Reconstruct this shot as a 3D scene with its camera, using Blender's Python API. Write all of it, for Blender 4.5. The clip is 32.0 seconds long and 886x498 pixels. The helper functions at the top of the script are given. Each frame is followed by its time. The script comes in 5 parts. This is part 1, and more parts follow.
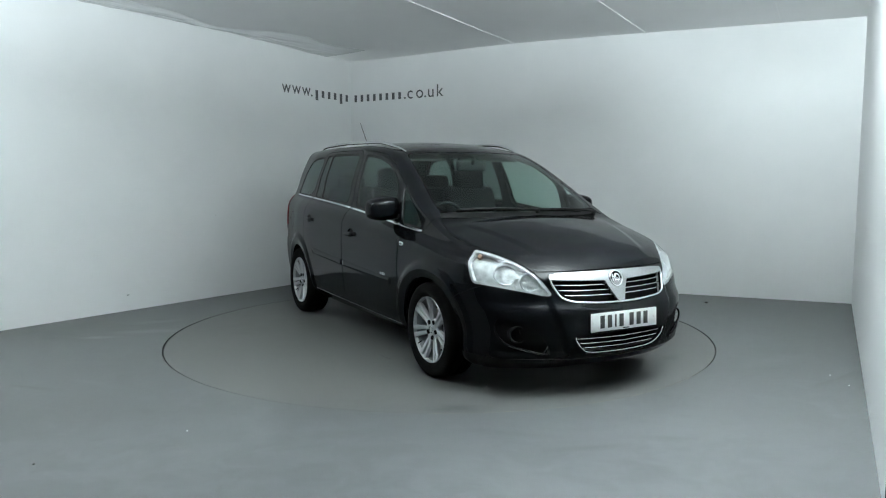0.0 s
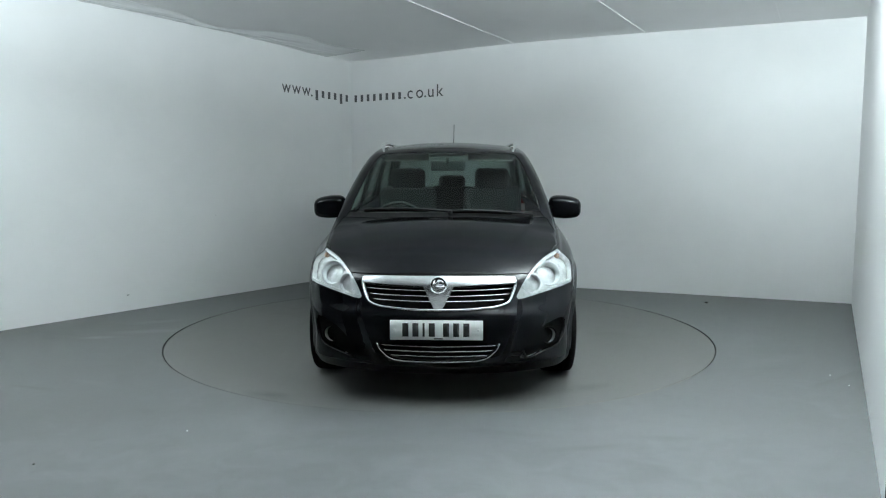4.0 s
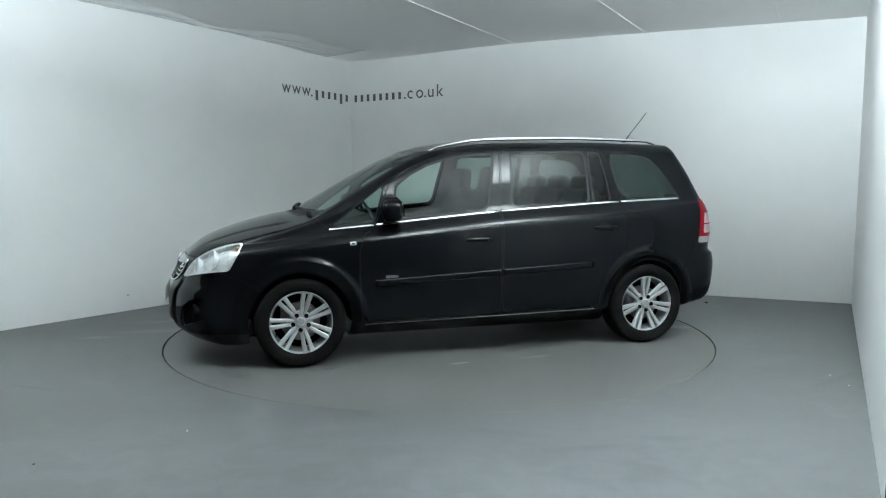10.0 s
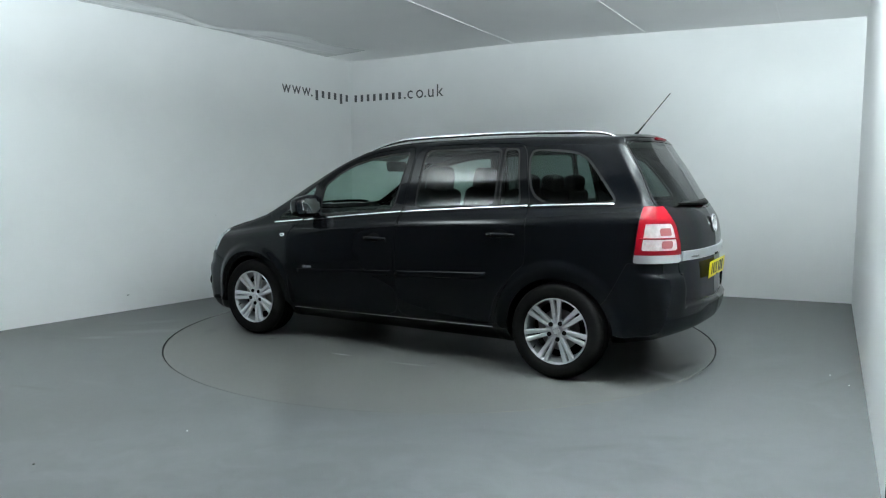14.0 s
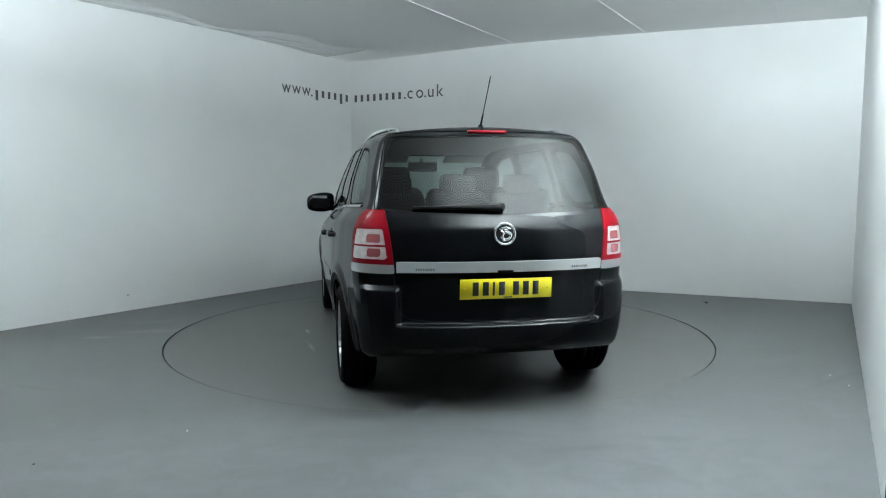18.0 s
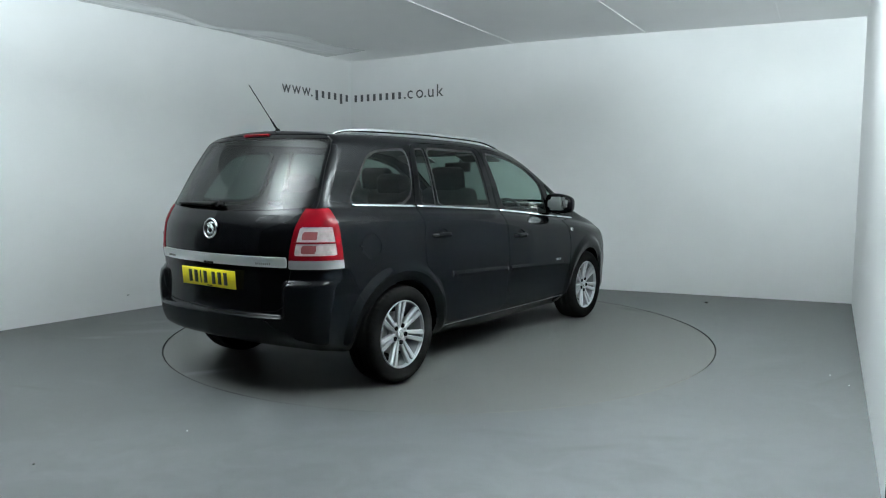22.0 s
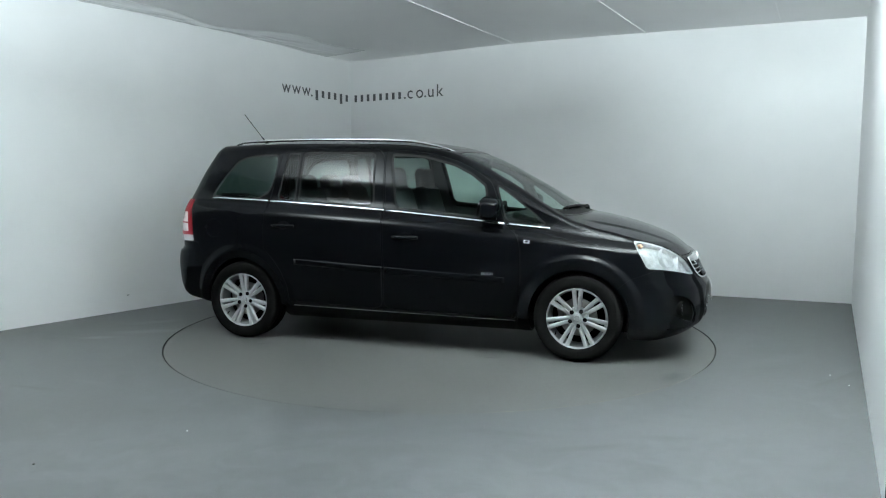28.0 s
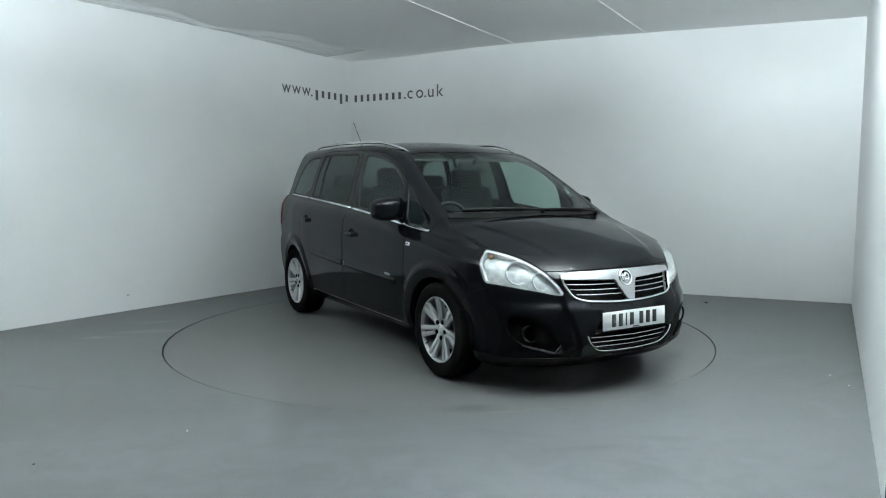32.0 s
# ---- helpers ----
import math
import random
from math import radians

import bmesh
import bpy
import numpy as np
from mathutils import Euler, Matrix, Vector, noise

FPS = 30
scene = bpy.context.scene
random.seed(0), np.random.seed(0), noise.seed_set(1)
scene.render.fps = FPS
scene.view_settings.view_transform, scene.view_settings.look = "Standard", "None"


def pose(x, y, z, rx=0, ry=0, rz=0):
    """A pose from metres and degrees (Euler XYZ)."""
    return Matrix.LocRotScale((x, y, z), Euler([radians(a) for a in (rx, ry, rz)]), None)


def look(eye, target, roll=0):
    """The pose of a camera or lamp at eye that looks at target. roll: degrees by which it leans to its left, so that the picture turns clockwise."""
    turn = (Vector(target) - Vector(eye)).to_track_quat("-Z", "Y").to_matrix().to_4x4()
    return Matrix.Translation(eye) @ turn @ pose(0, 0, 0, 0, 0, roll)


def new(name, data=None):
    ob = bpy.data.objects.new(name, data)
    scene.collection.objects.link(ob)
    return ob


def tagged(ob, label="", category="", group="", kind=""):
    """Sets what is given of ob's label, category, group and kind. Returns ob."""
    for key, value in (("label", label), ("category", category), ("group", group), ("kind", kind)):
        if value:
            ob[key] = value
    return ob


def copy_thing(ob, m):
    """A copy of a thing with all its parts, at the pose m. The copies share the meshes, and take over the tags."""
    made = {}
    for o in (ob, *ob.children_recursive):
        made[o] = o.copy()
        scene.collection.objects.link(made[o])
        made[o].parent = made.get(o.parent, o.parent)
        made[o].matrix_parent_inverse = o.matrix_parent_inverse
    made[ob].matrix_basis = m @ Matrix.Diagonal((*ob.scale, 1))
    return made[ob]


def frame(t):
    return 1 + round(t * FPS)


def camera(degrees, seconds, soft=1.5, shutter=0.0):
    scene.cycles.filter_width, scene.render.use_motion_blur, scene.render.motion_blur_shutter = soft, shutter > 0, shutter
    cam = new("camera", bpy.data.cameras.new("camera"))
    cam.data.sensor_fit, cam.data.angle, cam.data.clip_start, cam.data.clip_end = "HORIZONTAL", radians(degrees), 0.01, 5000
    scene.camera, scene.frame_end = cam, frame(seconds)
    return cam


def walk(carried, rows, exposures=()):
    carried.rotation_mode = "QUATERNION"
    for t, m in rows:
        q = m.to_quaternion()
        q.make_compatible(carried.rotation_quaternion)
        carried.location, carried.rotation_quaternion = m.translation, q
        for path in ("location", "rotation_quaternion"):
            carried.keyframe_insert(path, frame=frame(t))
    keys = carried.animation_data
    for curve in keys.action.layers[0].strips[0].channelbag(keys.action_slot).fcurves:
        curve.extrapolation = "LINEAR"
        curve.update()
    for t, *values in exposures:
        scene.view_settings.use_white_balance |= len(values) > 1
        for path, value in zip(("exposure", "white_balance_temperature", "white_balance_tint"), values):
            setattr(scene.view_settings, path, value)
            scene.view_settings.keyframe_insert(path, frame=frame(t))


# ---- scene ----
# The camera stands still on a tripod beside the side wall.
cam = camera(62.84, 32.0, soft=1.1)
VIEW = pose(0, -6.170, 1.307, 90 - 5.585, 0, -0.27)
walk(cam, [(0.0, VIEW), (32.0, VIEW)], exposures=[(0.0, 0.0, 6500, 10), (32.0, 0.0, 6500, 10)])

# ---- light ----
world = bpy.data.worlds.new("world")
world.use_nodes = True
world.node_tree.nodes["Background"].inputs[0].default_value = (0.6, 0.7, 0.75, 1)
world.node_tree.nodes["Background"].inputs[1].default_value = 0.02
scene.world = world

CEIL = 2.925
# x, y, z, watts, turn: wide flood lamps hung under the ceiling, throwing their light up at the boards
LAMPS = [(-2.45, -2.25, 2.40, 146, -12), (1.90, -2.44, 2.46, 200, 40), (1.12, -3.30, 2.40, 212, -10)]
# a small fill lamp, added and aimed along the side wall to brighten the far end of the ceiling
SPOT = look((1.55, -3.25, 2.32), (3.75, 0.55, 2.84))
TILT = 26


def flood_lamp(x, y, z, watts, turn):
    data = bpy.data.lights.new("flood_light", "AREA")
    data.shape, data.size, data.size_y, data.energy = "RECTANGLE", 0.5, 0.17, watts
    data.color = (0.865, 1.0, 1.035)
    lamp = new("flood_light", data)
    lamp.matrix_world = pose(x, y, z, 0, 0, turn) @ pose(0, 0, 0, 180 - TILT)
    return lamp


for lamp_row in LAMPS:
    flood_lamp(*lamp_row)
beam = bpy.data.lights.new("added_fill_light", "AREA")
beam.shape, beam.size, beam.size_y, beam.energy, beam.spread = "RECTANGLE", 0.26, 0.16, 14, math.radians(58)
beam.color = (0.865, 1.0, 1.035)
new("added_fill_light", beam).matrix_world = SPOT


# ---- materials ----
def material(name, color, rough=0.5, metal=0.0, coat=0.0, spec=0.5):
    m = bpy.data.materials.new(name)
    m.use_nodes = True
    b = m.node_tree.nodes["Principled BSDF"]
    b.inputs["Base Color"].default_value = (*color, 1)
    b.inputs["Roughness"].default_value = rough
    b.inputs["Metallic"].default_value = metal
    b.inputs["Coat Weight"].default_value = coat
    b.inputs["Coat Roughness"].default_value = 0.085
    b.inputs["Specular IOR Level"].default_value = spec
    return m


def node(m, kind, **values):
    n = m.node_tree.nodes.new(kind)
    for key, value in values.items():
        n.inputs[key].default_value = value
    return n


def link(m, a, b):
    m.node_tree.links.new(a, b)


def varied(m, stops, scale=3.0, detail=6.0, rough=None, bump=0.0, bump_scale=80.0, distort=0.0, big=0.4):
    """Colour over two scales of noise, roughness over the same, and a fine relief."""
    b = m.node_tree.nodes["Principled BSDF"]
    co = node(m, "ShaderNodeTexCoord")
    fine = node(m, "ShaderNodeTexNoise", Scale=scale, Detail=detail, Roughness=0.6, Distortion=distort)
    wide = node(m, "ShaderNodeTexNoise", Scale=scale * 0.17, Detail=3.0)
    mix = node(m, "ShaderNodeMix", Factor=big)
    ramp = node(m, "ShaderNodeValToRGB")
    link(m, co.outputs["Object"], fine.inputs["Vector"])
    link(m, co.outputs["Object"], wide.inputs["Vector"])
    link(m, fine.outputs["Fac"], mix.inputs["A"])
    link(m, wide.outputs["Fac"], mix.inputs["B"])
    link(m, mix.outputs["Result"], ramp.inputs["Fac"])
    el = ramp.color_ramp.elements
    el[0].position, el[0].color = stops[0][0], (*stops[0][1], 1)
    el[1].position, el[1].color = stops[-1][0], (*stops[-1][1], 1)
    for p, c in stops[1:-1]:
        el.new(p).color = (*c, 1)
    link(m, ramp.outputs["Color"], b.inputs["Base Color"])
    if rough:
        span = node(m, "ShaderNodeMapRange")
        span.inputs["To Min"].default_value, span.inputs["To Max"].default_value = rough
        link(m, mix.outputs["Result"], span.inputs["Value"])
        link(m, span.outputs["Result"], b.inputs["Roughness"])
    if bump:
        grain = node(m, "ShaderNodeTexNoise", Scale=bump_scale, Detail=4.0)
        relief = node(m, "ShaderNodeBump", Strength=bump, Distance=0.01)
        link(m, co.outputs["Object"], grain.inputs["Vector"])
        link(m, grain.outputs["Fac"], relief.inputs["Height"])
        link(m, relief.outputs["Normal"], b.inputs["Normal"])
    return m


WALL = varied(material("white_wall_paint", (0.8, 0.8, 0.8), 0.55), [(0.3, (0.82, 0.83, 0.83)), (0.7, (0.87, 0.875, 0.875))], 2.0, 5, (0.45, 0.6), 0.08, 60)
CEILING = varied(material("white_ceiling_board", (0.8, 0.8, 0.8), 0.7), [(0.3, (0.88, 0.885, 0.885)), (0.7, (0.92, 0.92, 0.92))], 3.0, 5, (0.6, 0.8), 0.05, 90)
def soft_patches(m, rows):
    """Soft patches of wear, dirt or painted light in a surface's colour: x, y, turn, half length, half width, colour,
    strength, breakup.
    """
    b = m.node_tree.nodes["Principled BSDF"]
    co = node(m, "ShaderNodeTexCoord")
    mottle = node(m, "ShaderNodeTexNoise", Scale=5.0, Detail=8.0, Roughness=0.65, Distortion=0.8)
    link(m, co.outputs["Object"], mottle.inputs["Vector"])
    for x, y, turn, rx, ry, color, strength, breakup in rows:
        place = node(m, "ShaderNodeMapping")
        place.vector_type = "TEXTURE"
        place.inputs["Location"].default_value = (x, y, 0)
        place.inputs["Rotation"].default_value = (0, 0, math.radians(turn))
        place.inputs["Scale"].default_value = (rx, ry, 1)
        fade = node(m, "ShaderNodeTexGradient")
        fade.gradient_type = "SPHERICAL"
        broken = node(m, "ShaderNodeMapRange")
        broken.inputs["From Min"].default_value, broken.inputs["From Max"].default_value = 0.5 - 0.22 * breakup, 0.5 + 0.16 * breakup
        broken.inputs["To Min"].default_value = 1 - min(1, breakup)
        weight = node(m, "ShaderNodeMath")
        weight.operation = "MULTIPLY"
        amount = node(m, "ShaderNodeMath")
        amount.operation, amount.use_clamp, amount.inputs[1].default_value = "MULTIPLY", True, strength
        mix = node(m, "ShaderNodeMix")
        mix.data_type = "RGBA"
        link(m, co.outputs["Object"], place.inputs["Vector"])
        link(m, place.outputs["Vector"], fade.inputs["Vector"])
        link(m, mottle.outputs["Fac"], broken.inputs["Value"])
        link(m, fade.outputs["Fac"], weight.inputs[0])
        link(m, broken.outputs["Result"], weight.inputs[1])
        link(m, weight.outputs[0], amount.inputs[0])
        link(m, amount.outputs[0], mix.inputs["Factor"])
        link(m, b.inputs["Base Color"].links[0].from_socket, mix.inputs[6])
        mix.inputs[7].default_value = (*color, 1)
        link(m, mix.outputs[2], b.inputs["Base Color"])
    return m


FLOOR = varied(material("grey_floor_paint", (0.16, 0.165, 0.165), 0.5), [(0.36, (0.050, 0.053, 0.054)), (0.46, (0.074, 0.078, 0.079)), (0.54, (0.087, 0.092, 0.093)), (0.64, (0.114, 0.120, 0.122))], 3.4, 12, (0.26, 0.62), 0.2, 140, 1.2, 0.35)
PALE, DIRT, NEAR_LIGHT = (0.150, 0.158, 0.160), (0.055, 0.056, 0.052), (0.132, 0.140, 0.144)
# the first three patches paint brighter near light into the floor's colour
soft_patches(FLOOR, [(0.1, -3.3, 0, 3.2, 1.3, NEAR_LIGHT, 0.85, 0.45), (-1.4, -2.9, 20, 1.5, 0.7, NEAR_LIGHT, 0.6, 0.6), (1.4, -2.7, -15, 1.1, 0.5, NEAR_LIGHT, 0.3, 0.8),
               (-3.0, 0.10, 18, 1.0, 0.50, DIRT, 1.0, 0.8), (-2.9, -0.30, 12, 0.55, 0.16, DIRT, 0.9, 0.9), (-2.60, 0.36, 22, 0.30, 0.10, PALE, 0.9, 0.9), (-2.42, -0.02, 12, 0.42, 0.09, PALE, 1.1, 0.8), (-2.78, -0.28, 8, 0.26, 0.07, PALE, 1.0, 0.9),
               (-2.55, -1.72, -18, 0.34, 0.035, DIRT, 0.9, 0.5), (-2.2, -1.62, -25, 0.25, 0.05, PALE, 0.5, 0.8), (-2.5, -2.2, 10, 0.9, 0.35, DIRT, 0.5, 1.0), (0.75, -2.75, 8, 0.30, 0.05, DIRT, 0.8, 0.8), (0.35, -2.55, -12, 0.35, 0.06, DIRT, 0.6, 0.9),
               (1.15, -2.62, -5, 0.24, 0.05, DIRT, 0.6, 0.8), (-0.5, -2.55, 6, 0.40, 0.08, DIRT, 0.5, 0.9), (-0.25, -2.78, 0, 0.5, 0.10, DIRT, 0.4, 1.0), (2.60, -1.55, 35, 0.45, 0.05, DIRT, 0.8, 0.5), (2.45, -1.05, 25, 0.5, 0.12, PALE, 0.4, 0.8)])
DECK = varied(material("grey_deck_paint", (0.15, 0.155, 0.15), 0.5), [(0.34, (0.058, 0.059, 0.056)), (0.46, (0.081, 0.082, 0.078)), (0.56, (0.094, 0.095, 0.091)), (0.66, (0.116, 0.118, 0.113))], 3.2, 12, (0.26, 0.62), 0.2, 140, 1.2, 0.4)
soft_patches(DECK, [(1.93, -0.95, 62, 0.24, 0.10, (0.040, 0.041, 0.041), 1.3, 0.6), (1.705, 0.975, 118, 0.24, 0.09, (0.040, 0.041, 0.041), 1.2, 0.6), (-2.03, 0.46, -25, 0.24, 0.075, (0.22, 0.23, 0.23), 1.4, 0.5),
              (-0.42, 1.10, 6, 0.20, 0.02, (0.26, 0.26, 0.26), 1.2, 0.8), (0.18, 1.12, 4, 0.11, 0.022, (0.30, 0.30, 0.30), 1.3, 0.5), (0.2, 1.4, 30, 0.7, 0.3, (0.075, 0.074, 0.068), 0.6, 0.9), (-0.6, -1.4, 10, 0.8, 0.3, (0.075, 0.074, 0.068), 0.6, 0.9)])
STAIN = varied(material("dark_oil_stain", (0.06, 0.06, 0.06), 0.4), [(0.3, (0.050, 0.051, 0.050)), (0.7, (0.085, 0.087, 0.085))], 9.0, 6, (0.25, 0.5))
# dark colour stands in for the missing light behind the camera
GLOOM = varied(material("unlit_space_dark", (0.03, 0.03, 0.03), 0.8), [(0.3, (0.022, 0.023, 0.024)), (0.7, (0.04, 0.041, 0.042))], 2.0, 4)
# near-black colour paints in the shade inside the turntable's gap
PIT = material("pit_gap_shade", (0.012, 0.012, 0.011), 0.9)
LETTER = material("dark_grey_vinyl", (0.11, 0.115, 0.12), 0.5)
SHEET = varied(material("white_plastic_sheet", (0.8, 0.8, 0.8), 0.2), [(0.3, (0.86, 0.87, 0.88)), (0.7, (0.93, 0.94, 0.94))], 4.0, 4, (0.12, 0.3))
HOUSING = material("white_enamel", (0.8, 0.8, 0.8), 0.4)


# ---- mesh helpers ----
def part(name, bm, mat, parent=None, label=""):
    """Link a bmesh as one mesh object under a thing or a part."""
    me = bpy.data.meshes.new(name)
    bm.to_mesh(me)
    bm.free()
    me.materials.append(mat)
    ob = new(name, me)
    ob.parent = parent
    return tagged(ob, label=label)


def empty(name, m=None, label="", category="", group=""):
    ob = new(name)
    ob.empty_display_size = 0.2
    if m:
        ob.matrix_world = m
    return tagged(ob, label, category, group)


def box(sx, sy, sz, m=None, bevel=0.0, seg=2, bm=None):
    """A box of full sizes about its centre, with rounded edges."""
    own = bmesh.new()
    bmesh.ops.create_cube(own, size=1.0)
    bmesh.ops.scale(own, vec=(sx, sy, sz), verts=own.verts)
    if bevel:
        bmesh.ops.bevel(own, geom=own.edges[:], offset=bevel, segments=seg, profile=0.5, affect="EDGES")
        for f in own.faces:
            f.smooth = True
    if m:
        bmesh.ops.transform(own, matrix=m, verts=own.verts)
    return own if bm is None else merge(bm, own)


def merge(bm, other):
    me = bpy.data.meshes.new("joined")
    other.to_mesh(me)
    other.free()
    bm.from_mesh(me)
    bpy.data.meshes.remove(me)
    return bm


def cylinder(r1, r2, depth, m=None, seg=32, bevel=0.0):
    own = bmesh.new()
    bmesh.ops.create_cone(own, cap_ends=True, segments=seg, radius1=r1, radius2=r2, depth=depth)
    if bevel:
        rim = [e for e in own.edges if len({f.normal.to_tuple(2) for f in e.link_faces}) == 2 and any(len(f.verts) > 4 for f in e.link_faces)]
        bmesh.ops.bevel(own, geom=rim, offset=bevel, segments=2, profile=0.5, affect="EDGES")
    for f in own.faces:
        f.smooth = len(f.verts) <= 4
    if m:
        bmesh.ops.transform(own, matrix=m, verts=own.verts)
    return own


def revolve(profile, seg, axis="Y", closed=False):
    """A ring of the (radius, offset) profile about the axis."""
    own = bmesh.new()
    rings = []
    for i in range(seg):
        a = 2 * math.pi * i / seg
        c, s = math.cos(a), math.sin(a)
        rings.append([own.verts.new((r * c, o, r * s) if axis == "Y" else (r * c, r * s, o)) for r, o in profile])
    n = len(profile)
    for i in range(seg):
        p, q = rings[i], rings[(i + 1) % seg]
        for j in range(n if closed else n - 1):
            k = (j + 1) % n
            own.faces.new((p[j], p[k], q[k], q[j])).smooth = True
    bmesh.ops.recalc_face_normals(own, faces=own.faces)
    return own


def sweep(points, radius, seg=8, flat=1.0, up=(0, 0, 1), taper=None):
    """A rod with an elliptic section along a line of points."""
    own = bmesh.new()
    rows = []
    pts = [Vector(p) for p in points]
    for i, p in enumerate(pts):
        way = (pts[min(i + 1, len(pts) - 1)] - pts[max(i - 1, 0)]).normalized()
        side = way.cross(Vector(up)).normalized()
        top = side.cross(way)
        r = radius * (taper[i] if taper else 1)
        rows.append([own.verts.new(p + side * (r * math.cos(2 * math.pi * k / seg)) + top * (r * flat * math.sin(2 * math.pi * k / seg))) for k in range(seg)])
    for a, b in zip(rows, rows[1:]):
        for k in range(seg):
            own.faces.new((a[k], a[(k + 1) % seg], b[(k + 1) % seg], b[k])).smooth = True
    own.faces.new(rows[0])
    own.faces.new(list(reversed(rows[-1])))
    bmesh.ops.recalc_face_normals(own, faces=own.faces)
    return own


def letters(text, size, mat, parent, m, depth=0.002, name="letter"):
    """Each letter of a line of text as a mesh of its own; returns the line's width."""
    x = 0.0
    for ch in text:
        cu = bpy.data.curves.new("glyph", "FONT")
        cu.body, cu.size, cu.extrude = ch, size, depth
        tmp = new("glyph", cu)
        bpy.context.view_layer.update()
        me = bpy.data.meshes.new_from_object(tmp.evaluated_get(bpy.context.evaluated_depsgraph_get()))
        wide = tmp.dimensions.x
        low = min((v.co.x for v in me.vertices), default=0)
        bpy.data.objects.remove(tmp)
        me.materials.clear()
        me.materials.append(mat)
        ob = new(name, me)
        ob.parent, ob.matrix_basis = parent, m @ pose(x - low, 0, 0)
        x += wide + size * 0.09
    return x


# ---- the room ----
CORNER = Vector((-1.175, 3.598, 0))
LEFT_DIR = Vector((-0.5835, -0.8121, 0))
BACK_DIR = Vector((0.9219, -0.3873, 0))
RIGHT_CORNER = Vector((4.304, 1.296, 0))
RIGHT_DIR = Vector((-0.4752, -0.8799, 0))
LEFT_END = CORNER + LEFT_DIR * 5.9
RIGHT_END = RIGHT_CORNER + RIGHT_DIR * 5.4
NEAR_LEFT, NEAR_RIGHT = Vector((-6.5, -9.0, 0)), Vector((3.5, -9.0, 0))


def wall(name, a, b, label, height=3.05, thick=0.14, mat=None):
    """A plastered wall whose room face runs from a to b; the room lies to the right of that line."""
    way = (b - a).normalized()
    out = Vector((-way.y, way.x, 0))
    own = bmesh.new()
    n = max(2, int((b - a).length / 0.5))
    grid = []
    for i in range(n + 1):
        p = a.lerp(b, i / n)
        grid.append([own.verts.new(p + Vector((0, 0, z)) + out * o) for z, o in ((-0.02, 0), (height, 0), (height, thick), (-0.02, thick))])
    for p, q in zip(grid, grid[1:]):
        for k in range(4):
            own.faces.new((p[k], p[(k + 1) % 4], q[(k + 1) % 4], q[k]))
    own.faces.new(grid[0])
    own.faces.new(list(reversed(grid[-1])))
    bmesh.ops.recalc_face_normals(own, faces=own.faces)
    return tagged(part(name, own, mat or WALL), label, "wall", kind="structure")


wall("wall_left", LEFT_END, CORNER, "smooth white painted studio wall with dark lettering")
wall("wall_back", CORNER, RIGHT_CORNER + BACK_DIR * 0.1, "smooth white painted studio wall behind the turntable")
wall("wall_right", RIGHT_CORNER, RIGHT_END, "white painted studio wall running past the camera")
# unseen walls, coloured dark so the car reflects an unlit room
wall("wall_near_right", RIGHT_END, NEAR_RIGHT, "unseen wall coloured dark for the unlit workshop", mat=GLOOM)
wall("wall_near", NEAR_RIGHT, NEAR_LEFT, "unseen wall coloured dark for the unlit workshop behind the camera", mat=GLOOM)
wall("wall_near_left", NEAR_LEFT, LEFT_END, "unseen wall coloured dark for the unlit workshop", mat=GLOOM)


def ceiling_height(x, y):
    d = math.hypot(x - CORNER.x, y - CORNER.y)
    return CEIL - 0.09 * math.exp(-(d / 1.6) ** 2)


def build_ceiling():
    own = bmesh.new()
    n = 44
    grid = [[own.verts.new((-9.5 + 15.5 * i / n, -4.4 + 9.4 * j / n, 0)) for j in range(n + 1)] for i in range(n + 1)]
    for v in own.verts:
        v.co.z = ceiling_height(v.co.x, v.co.y)
    for i in range(n):
        for j in range(n):
            own.faces.new((grid[i][j], grid[i][j + 1], grid[i + 1][j + 1], grid[i + 1][j])).smooth = True
    # cover strips over the joints between the boards
    for x0, y0, x1, y1 in ((-0.43, 0.40, 0.89, 2.70), (1.30, 0.39, 2.30, 2.12), (2.93, 0.39, 3.56, 1.58)):
        way = Vector((x1 - x0, y1 - y0, 0))
        a = Vector((x0, y0, 0)) - way * 1.2
        for k in range(12):
            p, q = a + way * (2.2 * k / 12), a + way * (2.2 * (k + 1) / 12)
            c = (p + q) / 2
            box((q - p).length, 0.016, 0.008, Matrix.Translation((c.x, c.y, ceiling_height(c.x, c.y) - 0.003)) @ pose(0, 0, 0, 0, 0, math.degrees(math.atan2(way.y, way.x))), bm=own)
    return tagged(part("ceiling", own, CEILING), "white boarded ceiling with thin joint strips", "ceiling", kind="structure")


build_ceiling()
# unseen ceiling, its dark colour stands for missing light
dark_top = box(16, 6.0, 0.1, pose(-1.5, -7.4, CEIL + 0.05))
tagged(part("ceiling_near", dark_top, GLOOM), "unseen ceiling coloured dark for the unlit workshop", "ceiling", kind="structure")

DISC = 2.230


